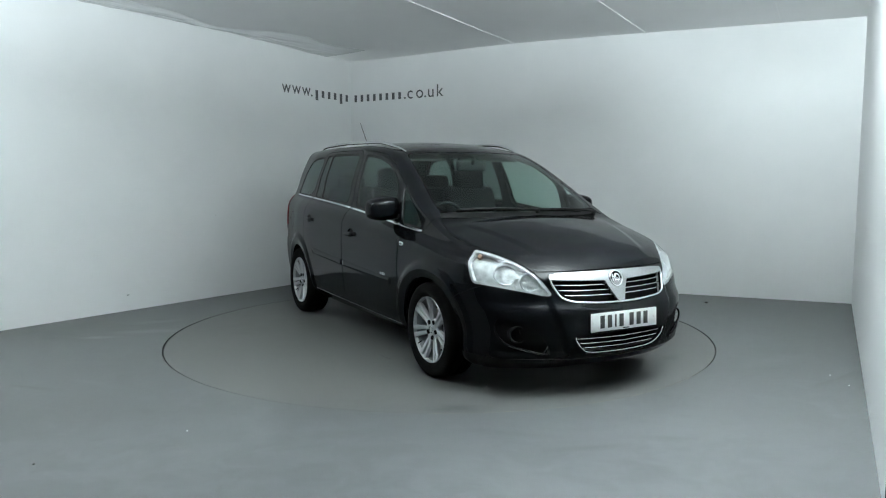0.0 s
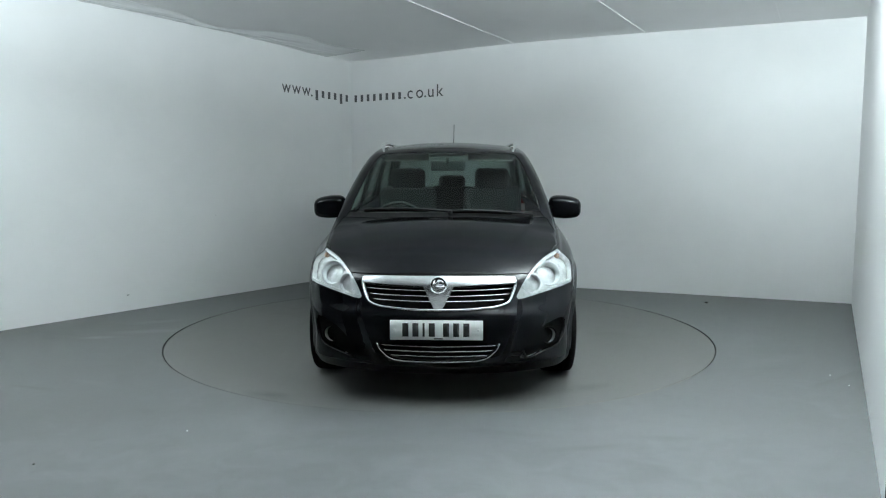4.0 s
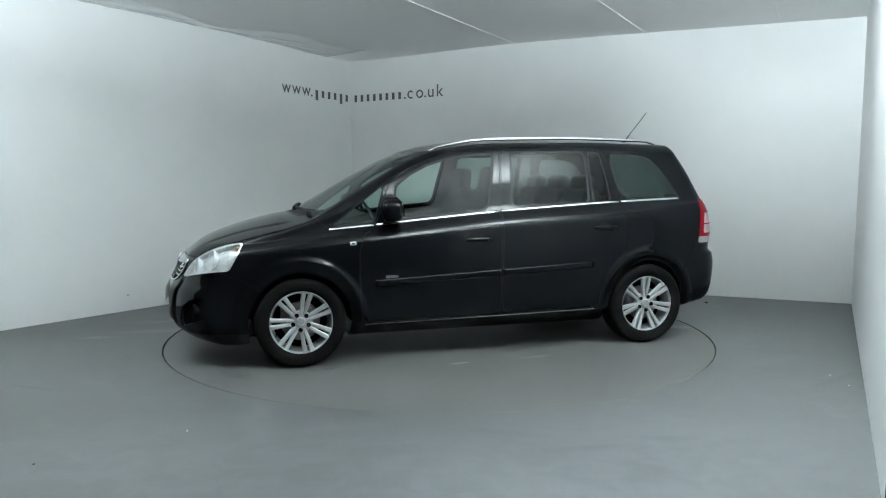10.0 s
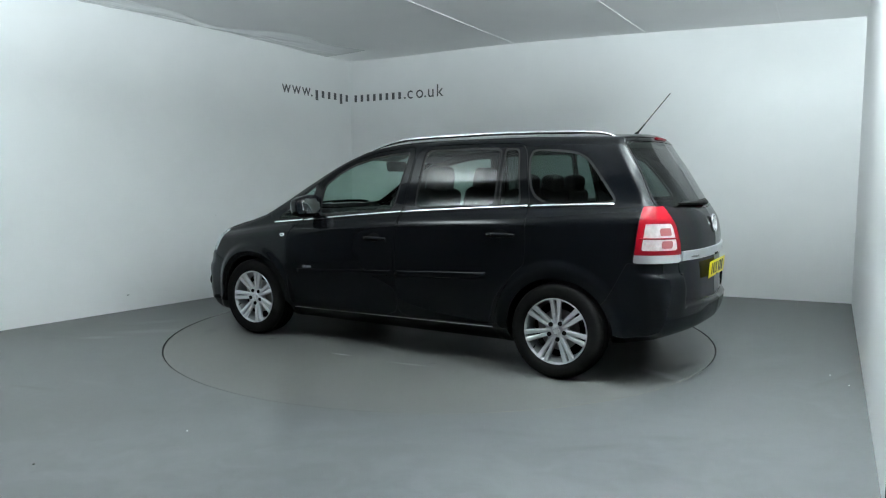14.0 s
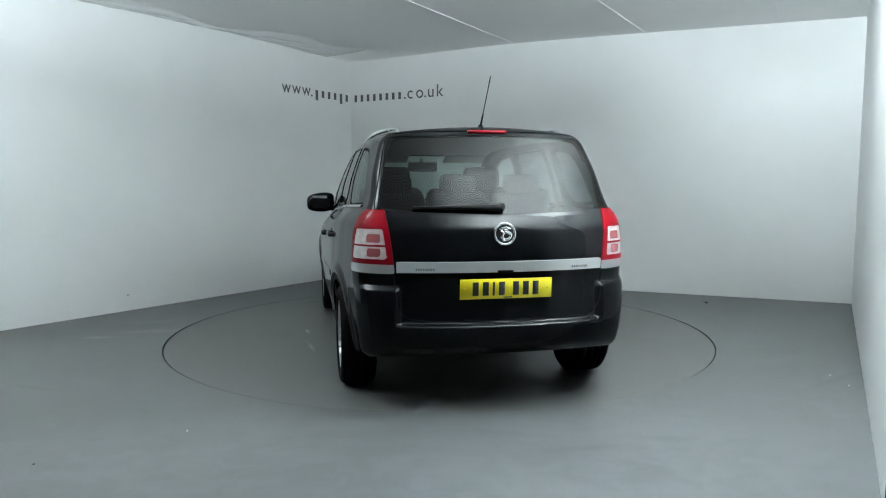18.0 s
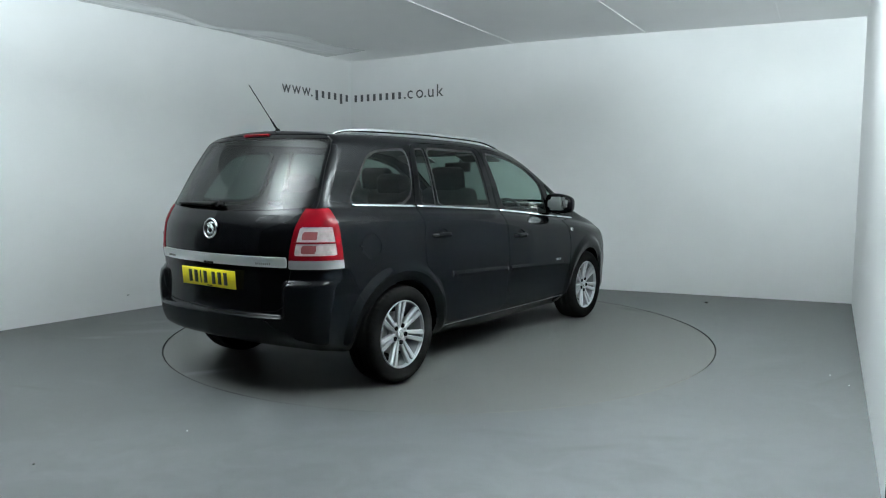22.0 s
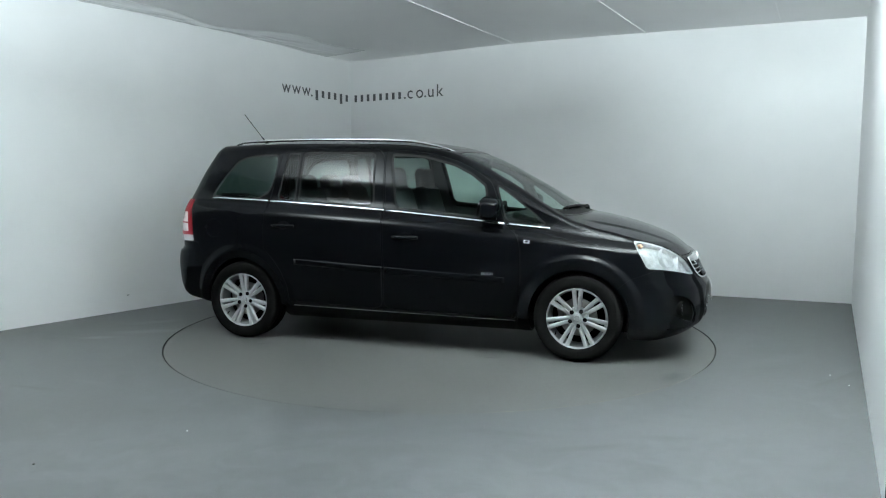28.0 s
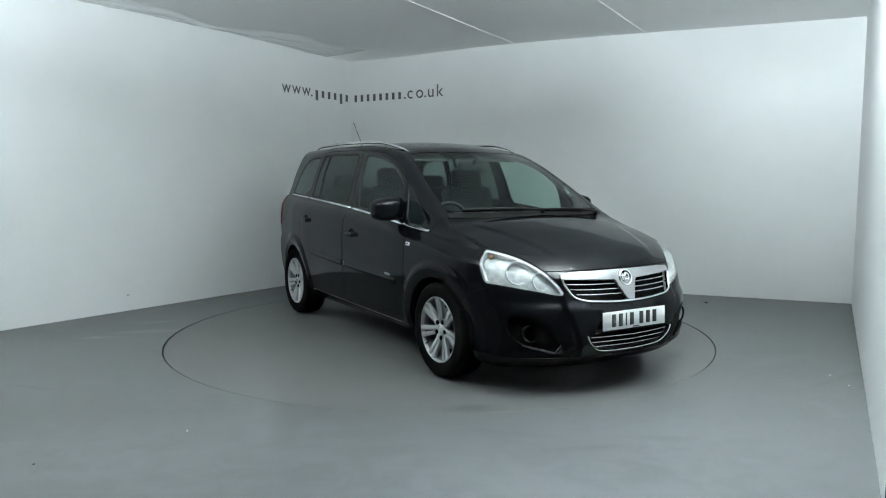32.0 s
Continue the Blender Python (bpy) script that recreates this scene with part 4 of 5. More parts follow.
def ribbon(side, xs, zs, tall, thick, sink=0.004):
    """A moulding with a rounded section that follows the body's side."""
    own = bmesh.new()
    xs, zs = np.array(xs), np.array(zs)
    prof = [(-0.5, -sink), (-0.5, thick * 0.5), (-0.34, thick * 0.9), (0.0, thick), (0.34, thick * 0.9), (0.5, thick * 0.5), (0.5, -sink)]
    rows = []
    cols = [(side_y(xs, zs + v * tall), v, o) for v, o in prof]
    for i in range(len(xs)):
        rows.append([own.verts.new((xs[i], side * (y[i] + o), zs[i] + v * tall)) for y, v, o in cols])
    for a, b in zip(rows, rows[1:]):
        for k in range(len(prof) - 1):
            own.faces.new((a[k], a[k + 1], b[k + 1], b[k])).smooth = True
    own.faces.new(rows[0])
    own.faces.new(list(reversed(rows[-1])))
    bmesh.ops.recalc_face_normals(own, faces=own.faces)
    return own


def handle(side, door, hx, hz):
    y = float(side_y(hx, hz)[0])
    n = 14
    pts = []
    for k in range(n + 1):
        u = k / n
        bow = 0.030 * min(1, 4.5 * u, 4.5 * (1 - u)) - 0.004
        x = hx + 0.105 - 0.21 * u
        pts.append((x, side * (float(side_y(x, hz)[0]) + bow * 0.75), hz - 0.004))
    bar = sweep(pts, 0.012, 10, 1.5, (0, 0, 1), [0.7 + 0.3 * min(1, 5 * k / n, 5 * (1 - k / n)) for k in range(n + 1)])
    return part("door_handle", bar, PAINT, door, "black pull handle")


for side in (1, -1):
    for name, x0, x1 in (("front", 1.146, 0.832), ("front_door", 0.812, -0.113), ("rear_door", -0.131, -1.118), ("rear", -1.136, -1.690)):
        xs = np.linspace(x0, x1, 16)
        part("waist_strip", ribbon(side, xs, BELT(xs), 0.015, 0.007), CHROME, DOORS.get((name, side), CAR), "thin bright chrome waist strip")
    for name, x0, x1 in (("front_door", 0.835, -0.095), ("rear_door", -0.117, -0.862)):
        xs = np.linspace(x0, x1, 30)
        part("rub_strip", ribbon(side, xs, 0.588 + (0.835 - xs) * 0.0465 - 0.016, 0.046, 0.0045), PAINT, DOORS[name, side], "black protective side moulding")
    xs = np.linspace(0.905, -0.895, 22)
    # strip added as the highlight along the doors' lower edge
    part("sill_highlight", ribbon(side, xs, 0.272 + (0.905 - xs) * 0.014, 0.006, 0.003), DULL_STRIP, CAR, "thin satin strip put in for the sill's highlight")
    for (hx, hz), name in zip(HANDLES, ("front_door", "rear_door")):
        handle(side, DOORS[name, side], hx, hz)
    y = float(side_y(0.99, 0.856)[0])
    ind = part("side_indicator", box(0.044, 0.012, 0.025, pose(0.99, side * (y + 0.001), 0.856, 0, 6, side * -3), 0.005), PLATE_WHITE, CAR, "small clear side indicator")
    part("indicator_core", box(0.022, 0.008, 0.012, pose(0.99, side * (y + 0.005), 0.858), 0.002), TRIM, ind)
    y = float(side_y(0.72, 0.612)[0])
    tag = empty("door_badge")
    tag.parent, tag.matrix_basis = DOORS["front_door", side], pose(0.7615 if side > 0 else 0.665, side * (y + 0.0015), 0.608, 90, 0, 180 if side > 0 else 0)
    letters("DESIGN", 0.026, BADGE, tag, pose(0, 0, 0), 0.0008, "badge_letter")

y = float(side_y(0.155, 0.866)[0])
part("key_lock", cylinder(0.010, 0.010, 0.006, pose(0.158, -(y + 0.004), 0.868, 90), 16, 0.001), CHROME, DOORS["front_door", -1], "round chrome key lock")


# ---- mirrors ----
def mirror(side):
    own = bmesh.new()
    bmesh.ops.create_uvsphere(own, u_segments=32, v_segments=20, radius=1.0)
    for v in own.verts:
        x, y, z = v.co
        f = lambda c, p: math.copysign(abs(c) ** p, c)
        x, y, z = f(x, 0.62), f(y, 0.52), f(z, 0.55)
        thin = 1 - 0.16 * max(0, y)
        v.co = (0.084 * x * (1.0 if x > 0 else 0.55), 0.112 * y, 0.078 * z * thin - 0.006 * y)
    for f in own.faces:
        f.smooth = True
    shell = part("door_mirror", own, PAINT, DOORS["front_door", side], "black door mirror")
    shell.matrix_basis = pose(0.705, side * 0.896, 1.090, 0, 5, side * -5) @ Matrix.Diagonal((1.12, side * 1.08, 1.10, 1))
    pane = bmesh.new()
    bmesh.ops.create_grid(pane, x_segments=1, y_segments=1, size=0.5)
    bmesh.ops.scale(pane, vec=(0.165, 0.105, 1), verts=pane.verts)
    bmesh.ops.bevel(pane, geom=pane.verts[:], offset=0.024, segments=5, affect="VERTICES")
    ex = bmesh.ops.extrude_face_region(pane, geom=pane.faces[:])
    bmesh.ops.translate(pane, vec=(0, 0, 0.004), verts=[v for v in ex["geom"] if isinstance(v, bmesh.types.BMVert)])
    bmesh.ops.recalc_face_normals(pane, faces=pane.faces)
    ob = part("mirror_glass", pane, MIRROR, shell, "oblong mirror glass")
    ob.matrix_basis = pose(-0.049, 0.004, -0.002, 0, 6, 0) @ pose(0, 0, 0, 90, 0, 90) @ pose(0, 0, -0.002)
    y0 = float(side_y(0.735, 1.02)[0])
    arm = sweep([(0.745, side * (y0 - 0.01), 1.028), (0.738, side * (y0 + 0.03), 1.034), (0.72, side * (y0 + 0.09), 1.046)], 0.024, 10, 0.8)
    part("mirror_arm", arm, TRIM, DOORS["front_door", side], "black mirror arm")


for side in (1, -1):
    mirror(side)

# ---- roof rails, aerial, wipers ----
for side in (1, -1):
    xs = np.linspace(0.352, -1.636, 34)
    hz = smooth_curve((-1.64, -1.60, -1.50, -1.30, -0.855, -0.43, -0.004, 0.10, 0.20, 0.30, 0.352), (1.563, 1.585, 1.607, 1.615, 1.619, 1.612, 1.595, 1.578, 1.558, 1.533, 1.510))(xs)
    yy = smooth_curve((-1.64, -0.6, 0.1, 0.352), (0.505, 0.556, 0.552, 0.520))(xs)
    part("roof_rail", sweep([(x, side * y, z) for x, y, z in zip(xs, yy, hz)], 0.0155, 10, 0.85, (0, 0, 1), [0.5 + 0.5 * min(1, 6 * k / 33, 6 * (1 - k / 33)) for k in range(34)]), SATIN, CAR, "curved silver roof rail")

zb = float(top_z(-1.605, 0)[0])
aerial = part("aerial", cylinder(0.022, 0.010, 0.022, pose(-1.605, 0, zb + 0.008), 20, 0.004), TRIM, CAR, "thin black whip aerial")
way = Vector((-1.833, 0, 1.893)) - Vector((-1.61, 0, zb + 0.012))
part("mast_foot", sweep([Vector((-1.61, 0, zb + 0.012)) + way * t for t in (0, 0.05, 0.25)], 0.0075, 8, 1, (0, 1, 0), [1, 0.9, 0.6]), TRIM, aerial)
part("mast", sweep([Vector((-1.61, 0, zb + 0.012)) + way * t for t in (0.2, 0.6, 1.0)], 0.0030, 8, 1, (0, 1, 0)), TRIM, aerial)


def wiper(points, lift, name, lie, parent=CAR, thick=0.010):
    """An arm with its blade, laid along a line on the glass."""
    own = sweep([(x, y, z + lift) for x, y, z in points], thick, 8, 0.8, (0, 0, 1), [1.5] + [1.0] * (len(points) - 2) + [0.5])
    return part(name, own, TRIM, parent, lie)


def on_screen(x, y):
    return (x, y, float(top_z(x, y)[0]))


for y0, y1, rise in ((0.045, -0.56, 0.10), (0.60, 0.06, -0.045)):
    root = (1.315 - 0.15 * y0 * y0, y0)
    line = [on_screen(root[0] - rise * t, y0 + (y1 - y0) * t) for t in np.linspace(0, 1, 9)]
    arm = wiper(line, 0.018, "front_wiper", "black windscreen wiper at rest")
    part("blade", sweep([(x - 0.012, y, z + 0.010) for x, y, z in line[2:]], 0.006, 6, 1.6), DARK, arm)
    part("pivot", cylinder(0.018, 0.014, 0.03, pose(*on_screen(*root)) @ pose(0, 0, 0.01), 16, 0.004), TRIM, arm)


def on_tail(y, z, out=0.0):
    return (float(end_x(y, z, False)[0]) - out, y, z)


line = [on_tail(y, 1.145 + 0.004 * math.sin(3 * y) + 0.012 * (0.02 - y) * 0.5, 0.022) for y in np.linspace(0.005, 0.49, 9)]
rear_arm = part("rear_wiper", sweep(line, 0.019, 8, 0.8, (0, 0, 1), [1.3, 1.15, 1, 0.9, 0.8, 0.7, 0.6, 0.5, 0.4]), TRIM, TAILGATE, "black rear wiper at rest")
part("blade", sweep([(x + 0.010, y, z - 0.016) for x, y, z in line[2:]], 0.007, 6, 1.2), DARK, rear_arm)
part("pivot", cylinder(0.024, 0.020, 0.04, pose(line[0][0] + 0.008, 0.0, 1.146, 0, -70, 0), 18, 0.005), TRIM, rear_arm)

# high brake light in the spoiler lip
n = 14
lip = [(float(end_x(y, 1.578, False)[0]) - 0.003, y, 1.578) for y in np.linspace(-0.112, 0.122, n)]
part("high_brake_light", sweep(lip, 0.013, 8, 0.75), RED, TAILGATE, "long red brake light at the roof edge")

# ---- plates and badges ----
def plate(m, mat, label, parent):
    ob = part("number_plate", box(0.004, 0.52, 0.111, None, 0.0018, 1), mat, parent, label)
    ob.matrix_basis = m
    x = -0.190
    for k in range(7):
        wide = 0.012 if k == 2 else 0.034
        part("plate_bar", box(0.0012, wide, 0.076, pose(0.0026, x + wide / 2, 0.001), 0.0004, 1), PLATE_BLACK, ob)
        x += wide + (0.046 if k == 3 else 0.0225)
    part("plate_bar", box(0.0012, 0.05, 0.006, pose(0.0026, 0.01, -0.048)), PLATE_BLACK, ob)
    for s in (-1, 1):
        part("plate_screw", cylinder(0.007, 0.006, 0.004, pose(0.003, s * 0.235, 0, 0, 90), 12, 0.001), mat, ob)
    return ob


plate(pose(float(end_x(0, 0.455)[0]) + 0.006, -0.008, 0.462, 0, -2, 0), PLATE_WHITE, "white front number plate with black print", CAR)
plate(pose(float(end_x(0, 0.706, False)[0]) - 0.016, -0.002, 0.706, 0, 4, 180), PLATE_YELLOW, "yellow rear number plate with black print", CAR)


def emblem(m, r, parent):
    """A round badge: a bright ring about a dark field with a bright crest."""
    ring = revolve([(r * 0.80, 0.0), (r * 0.80, 0.006), (r * 0.86, 0.010), (r * 0.94, 0.010), (r, 0.005), (r, 0.0)], 40, "Z")
    ob = part("emblem", ring, CHROME, parent, "round chrome emblem")
    ob.matrix_basis = m
    part("emblem_field", cylinder(r * 0.82, r * 0.82, 0.004, pose(0, 0, 0.002), 32), TRIM, ob)
    crest = [(0.42 * r * math.cos(a) * (1.0 if a < 3.6 else 0.55) - 0.08 * r, 0.42 * r * math.sin(a) + 0.1 * r, 0.005) for a in np.linspace(0.4, 5.4, 14)]
    part("emblem_crest", sweep(crest, r * 0.13, 6, 0.6, (0, 0, 1)), CHROME, ob)
    part("emblem_crest", sweep([(-0.55 * r, -0.42 * r, 0.005), (-0.1 * r, -0.55 * r, 0.005), (0.5 * r, -0.38 * r, 0.005)], r * 0.12, 6, 0.6, (0, 0, 1)), CHROME, ob)
    part("emblem_crest", sweep([(0.05 * r, 0.62 * r, 0.005), (0.30 * r, 0.30 * r, 0.005), (0.12 * r, -0.05 * r, 0.005), (0.34 * r, -0.30 * r, 0.005)], r * 0.14, 6, 0.6, (0, 0, 1)), CHROME, ob)
    part("emblem_crest", sweep([(-0.62 * r, 0.10 * r, 0.005), (-0.30 * r, 0.0, 0.005), (0.02 * r, -0.22 * r, 0.005)], r * 0.12, 6, 0.6, (0, 0, 1)), CHROME, ob)
    return ob


ex = float(end_x(0, 0.702)[0])
emblem(pose(ex + 0.008, 0, 0.700, 0, 72, 0), 0.052, CAR)
ex = float(end_x(0.0, 1.003, False)[0])
emblem(pose(ex - 0.001, 0.0, 1.003, 0, -82, 0) @ pose(0, 0, 0, 0, 0, 90), 0.064, TAILGATE)
for y0, wide in ((0.44, 0.105), (-0.445, 0.105)):
    for k in range(8):
        yy = y0 + (k - 3.5) * wide / 8
        part("script_bar", box(0.003, 0.008, 0.013, pose(float(end_x(yy, 0.815, False)[0]) - 0.015, yy, 0.814), 0.001, 1), STEEL, CAR)
part("gate_handle", box(0.014, 0.09, 0.016, pose(float(end_x(0, 0.80, False)[0]) - 0.010, 0, 0.798), 0.004), TRIM, TAILGATE, "dark release handle under the strip")


# ---- wheels ----
def tyre_mesh():
    seg = 150
    prof = [(0.213, -0.085), (0.222, -0.098), (0.245, -0.107), (0.275, -0.109), (0.296, -0.104), (0.3075, -0.094), (0.312, -0.080), (0.3145, -0.055), (0.3095, -0.052), (0.3095, -0.044), (0.3155, -0.041),
            (0.316, -0.008), (0.3095, -0.005), (0.3095, 0.005), (0.316, 0.008), (0.3155, 0.041), (0.3095, 0.044), (0.3095, 0.052), (0.3145, 0.055), (0.312, 0.080), (0.3075, 0.094), (0.296, 0.104), (0.275, 0.109), (0.245, 0.107), (0.222, 0.098), (0.213, 0.085)]
    own = revolve(prof, seg, "Y")
    own.verts.ensure_lookup_table()
    n = len(prof)
    for i in range(0, seg, 3):
        for j in (5, 6, 7, 18, 19, 20):
            v = own.verts[i * n + j]
            q = math.hypot(v.co.x, v.co.z)
            v.co.x *= 1 - 0.0032 / q
            v.co.z *= 1 - 0.0032 / q
    return own


def spoke(bm, angle, lean):
    """One bar of a pair, from the hub to the rim; y points outwards."""
    rows = []
    for r, off, half, out, deep in ((0.050, 0.0105, 0.0105, 0.072, 0.030), (0.085, 0.0136, 0.0126, 0.075, 0.030), (0.130, 0.0186, 0.0138, 0.083, 0.028), (0.175, 0.0222, 0.0150, 0.091, 0.026), (0.211, 0.0258, 0.0168, 0.0965, 0.024)):
        c = off * lean
        ring = []
        for u, o in ((-half, out - deep), (-half, out - 0.004), (-half * 0.6, out), (half * 0.6, out), (half, out - 0.004), (half, out - deep)):
            t = c + u
            ring.append(bm.verts.new((r * math.cos(angle) - t * math.sin(angle), o, r * math.sin(angle) + t * math.cos(angle))))
        rows.append(ring)
    for a, b in zip(rows, rows[1:]):
        for k in range(6):
            bm.faces.new((a[k], a[(k + 1) % 6], b[(k + 1) % 6], b[k]))
    bm.faces.new(rows[0])
    bm.faces.new(list(reversed(rows[-1])))


def build_wheel(m, label):
    wheel = empty("wheel")
    wheel.parent, wheel.matrix_basis = CAR, m
    tagged(wheel, label)
    part("tyre", tyre_mesh(), RUBBER, wheel, "worn black tyre with a grooved tread")
    rim = revolve([(0.218, 0.090), (0.2172, 0.0985), (0.2125, 0.0995), (0.2085, 0.092), (0.2055, 0.078)], 72, "Y")
    part("rim", rim, ALLOY, wheel, "silver alloy rim")
    part("rim_barrel", revolve([(0.2055, 0.078), (0.200, 0.060), (0.192, 0.03), (0.190, -0.05), (0.205, -0.088), (0.215, -0.092)], 72, "Y"), BARREL, wheel, "inner barrel of the rim, greyed for shade behind the spokes")
    for k in range(7):
        a = math.radians(90 + 360 * k / 7)
        for lean in (-1, 1):
            own = bmesh.new()
            spoke(own, a, lean)
            bmesh.ops.recalc_face_normals(own, faces=own.faces)
            bmesh.ops.bevel(own, geom=[e for e in own.edges if e.is_manifold and e.calc_face_angle(0) > 0.9], offset=0.0012, segments=1, affect="EDGES")
            part("spoke", own, ALLOY, wheel)
    hub = revolve([(0.0005, 0.074), (0.030, 0.074), (0.034, 0.070), (0.036, 0.068), (0.070, 0.070), (0.079, 0.064), (0.080, 0.035), (0.0005, 0.035)], 40, "Y")
    part("hub", hub, ALLOY, wheel)
    cap = part("hub_cap", revolve([(0.0005, 0.080), (0.028, 0.079), (0.034, 0.075), (0.034, 0.068)], 32, "Y"), ALLOY, wheel, "silver centre cap")
    part("cap_ring", revolve([(0.019, 0.079), (0.0195, 0.0815), (0.0225, 0.0815), (0.023, 0.079)], 32, "Y"), CHROME, cap)
    for k in range(5):
        a = math.radians(46 + 72 * k)
        part("wheel_nut", cylinder(0.0158, 0.0150, 0.012, pose(0.056 * math.cos(a), 0.0712, 0.056 * math.sin(a), -90), 12, 0.001), DARK, wheel, "dark wheel nut in its socket")
    part("brake_disc", revolve([(0.06, 0.018), (0.075, 0.022), (0.135, 0.022), (0.137, 0.012), (0.135, 0.002), (0.06, 0.002)], 48, "Y"), STEEL, wheel, "grey steel brake disc")
    part("brake_shield", revolve([(0.0005, -0.01), (0.188, -0.01), (0.188, -0.02)], 40, "Y"), DARK, wheel)
    part("brake_caliper", box(0.05, 0.055, 0.12, pose(0.118, 0.012, 0.02, 0, 10, 0), 0.010), STEEL, wheel, "grey brake caliper")
    part("valve", cylinder(0.0045, 0.004, 0.03, pose(0.188 * math.cos(-0.65), 0.085, 0.188 * math.sin(-0.65), 60), 8), DARK, wheel)
    return wheel


def copy_wheel(src, m):
    made = copy_thing(src, m)
    made.parent = CAR
    return made


LEFT_WHEEL = build_wheel(pose(WHEEL_X, 0.757, WHEEL_Z, 0, -12.5, 0), "silver twin-spoke alloy wheel with a black tyre")
copy_wheel(LEFT_WHEEL, pose(-WHEEL_X, 0.757, WHEEL_Z, 0, 1, 0))
copy_wheel(LEFT_WHEEL, pose(WHEEL_X, -0.757, WHEEL_Z, 0, 0, 180))
copy_wheel(LEFT_WHEEL, pose(-WHEEL_X, -0.757, WHEEL_Z, 0, 0, 180))
for cx in (WHEEL_X, -WHEEL_X):
    for side in (1, -1):
        own = bmesh.new()
        rows = []
        for k in range(25):
            a = math.radians(-4 + 188 * k / 24)
            r = ARCH_R + 0.012
            rows.append([own.verts.new((cx + r * f * math.cos(a), side * y, WHEEL_Z + r * f * math.sin(a))) for y, f in ((0.835 if cx > 0 else 0.825, 1.0), (0.50, 1.0), (0.50, 0.02))])
        for a, b in zip(rows, rows[1:]):
            for k in range(2):
                own.faces.new((a[k], a[k + 1], b[k + 1], b[k])).smooth = k == 0
        part("wheel_arch_liner", own, DARK, CAR, "black plastic wheel arch liner")

# ---- the cabin ----
def pad(sx, sy, sz, m, bevel):
    return box(sx, sy, sz, m, bevel, 4)


def seat(x, y, label, head=1.285, wide=0.50):
    s = empty("seat")
    s.parent, s.matrix_basis = CAR, pose(x, y, 0)
    tagged(s, label)
    part("cushion", pad(0.50, wide, 0.16, pose(0.16, 0, 0.56, 0, -6), 0.055), FABRIC, s)
    part("backrest", pad(0.15, wide, 0.68, pose(-0.16, 0, 0.90, 0, -16), 0.06), FABRIC, s)
    part("headrest", pad(0.11, wide * 0.60, 0.22, pose(-0.245, 0, head, 0, -8), 0.05), FABRIC, s)
    for dy in (-0.06, 0.06):
        part("headrest_post", sweep([(-0.235, dy, head - 0.16), (-0.235, dy, head - 0.05)], 0.006, 8, 1, (1, 0, 0)), STEEL, s)
    part("seat_base", pad(0.42, wide * 0.85, 0.26, pose(0.12, 0, 0.36), 0.03), DASH, s)
    return s


seat(0.05, 0.37, "charcoal fabric front passenger seat")
seat(0.05, -0.37, "charcoal fabric driver's seat")
for y in (0.46, 0.0, -0.46):
    seat(-0.72, y, "charcoal fabric middle row seat", 1.225, 0.44)
part("dashboard", pad(0.50, 1.34, 0.30, pose(0.98, 0, 0.84, 0, 12), 0.09), DASH, CAR, "dark grey moulded dashboard")
part("instrument_hood", pad(0.22, 0.40, 0.10, pose(0.84, -0.37, 0.985, 0, 8), 0.045), DASH, CAR)
part("dash_top", pad(0.40, 1.24, 0.05, pose(1.02, 0, 0.985, 0, 14), 0.02), DASH, CAR)
sw = part("steering_wheel", revolve([(0.186 + 0.014 * math.cos(a), 0.014 * math.sin(a)) for a in np.linspace(0, 2 * math.pi, 10, endpoint=False)], 40, "Z", True), DASH, CAR, "dark steering wheel")
sw.matrix_basis = pose(0.63, -0.37, 0.955, 0, -62, 0)
part("wheel_boss", pad(0.12, 0.14, 0.05, pose(0, 0, -0.01), 0.02), DASH, sw)
for a in (0, 90, 180):
    part("wheel_spoke", box(0.12, 0.03, 0.016, pose(0.12 * math.cos(math.radians(a + 90)), 0.12 * math.sin(math.radians(a + 90)), -0.008, 0, 0, a + 90), 0.005), DASH, sw)
im = part("interior_mirror", pad(0.045, 0.27, 0.085, pose(0.47, 0.0, 1.405, 0, 8), 0.02), DASH, CAR, "oblong interior mirror")
part("mirror_stalk", sweep([(0.49, 0, 1.42), (0.53, 0, 1.475)], 0.014, 8, 1, (0, 1, 0)), DASH, im)
for side in (1, -1):
    part("sun_visor", pad(0.16, 0.36, 0.016, pose(0.28, side * 0.34, 1.475, 0, 20), 0.007), LINER, CAR, "pale folded sun visor")
own = bmesh.new()
rows = []
for x in np.linspace(0.33, -1.66, 14):
    rows.append([own.verts.new((x, y, float(top_z(x, y)[0]) - 0.045)) for y in np.linspace(-0.52, 0.52, 9)])
for a, b in zip(rows, rows[1:]):
    for k in range(8):
        own.faces.new((a[k], a[k + 1], b[k + 1], b[k])).smooth = True
part("headliner", own, LINER, CAR, "pale grey cabin headliner")
# inner lining of the pillars and doors, open at every window
lining = body_surface_cache
x, y, z = lining[0].T
lining = cut(lining, np.maximum(0.45 - z, np.maximum(x - 1.02, -1.78 - x)))[0]
for side in (1, -1):
    for poly in (QUARTER, FRONT_GLASS, REAR_DOOR_GLASS, REAR_DOOR_VENT, SIDE_GLASS):
        _, lining = cut(lining, side_field(poly, side)(*lining[0].T) - 0.022)
_, lining = cut(lining, (lambda x, y, z: np.where((x > 0.2) & (z > 0.9), inside(SCREEN, x, y), 1.0))(*lining[0].T) - 0.02)
_, lining = cut(lining, (lambda x, y, z: np.where(x < -1.5, inside(REAR_OPENING, y, z), 1.0))(*lining[0].T) - 0.02)
lining, cards = cut(lining, (lambda x, y, z: BELT(x) - 0.02 - z)(*lining[0].T))
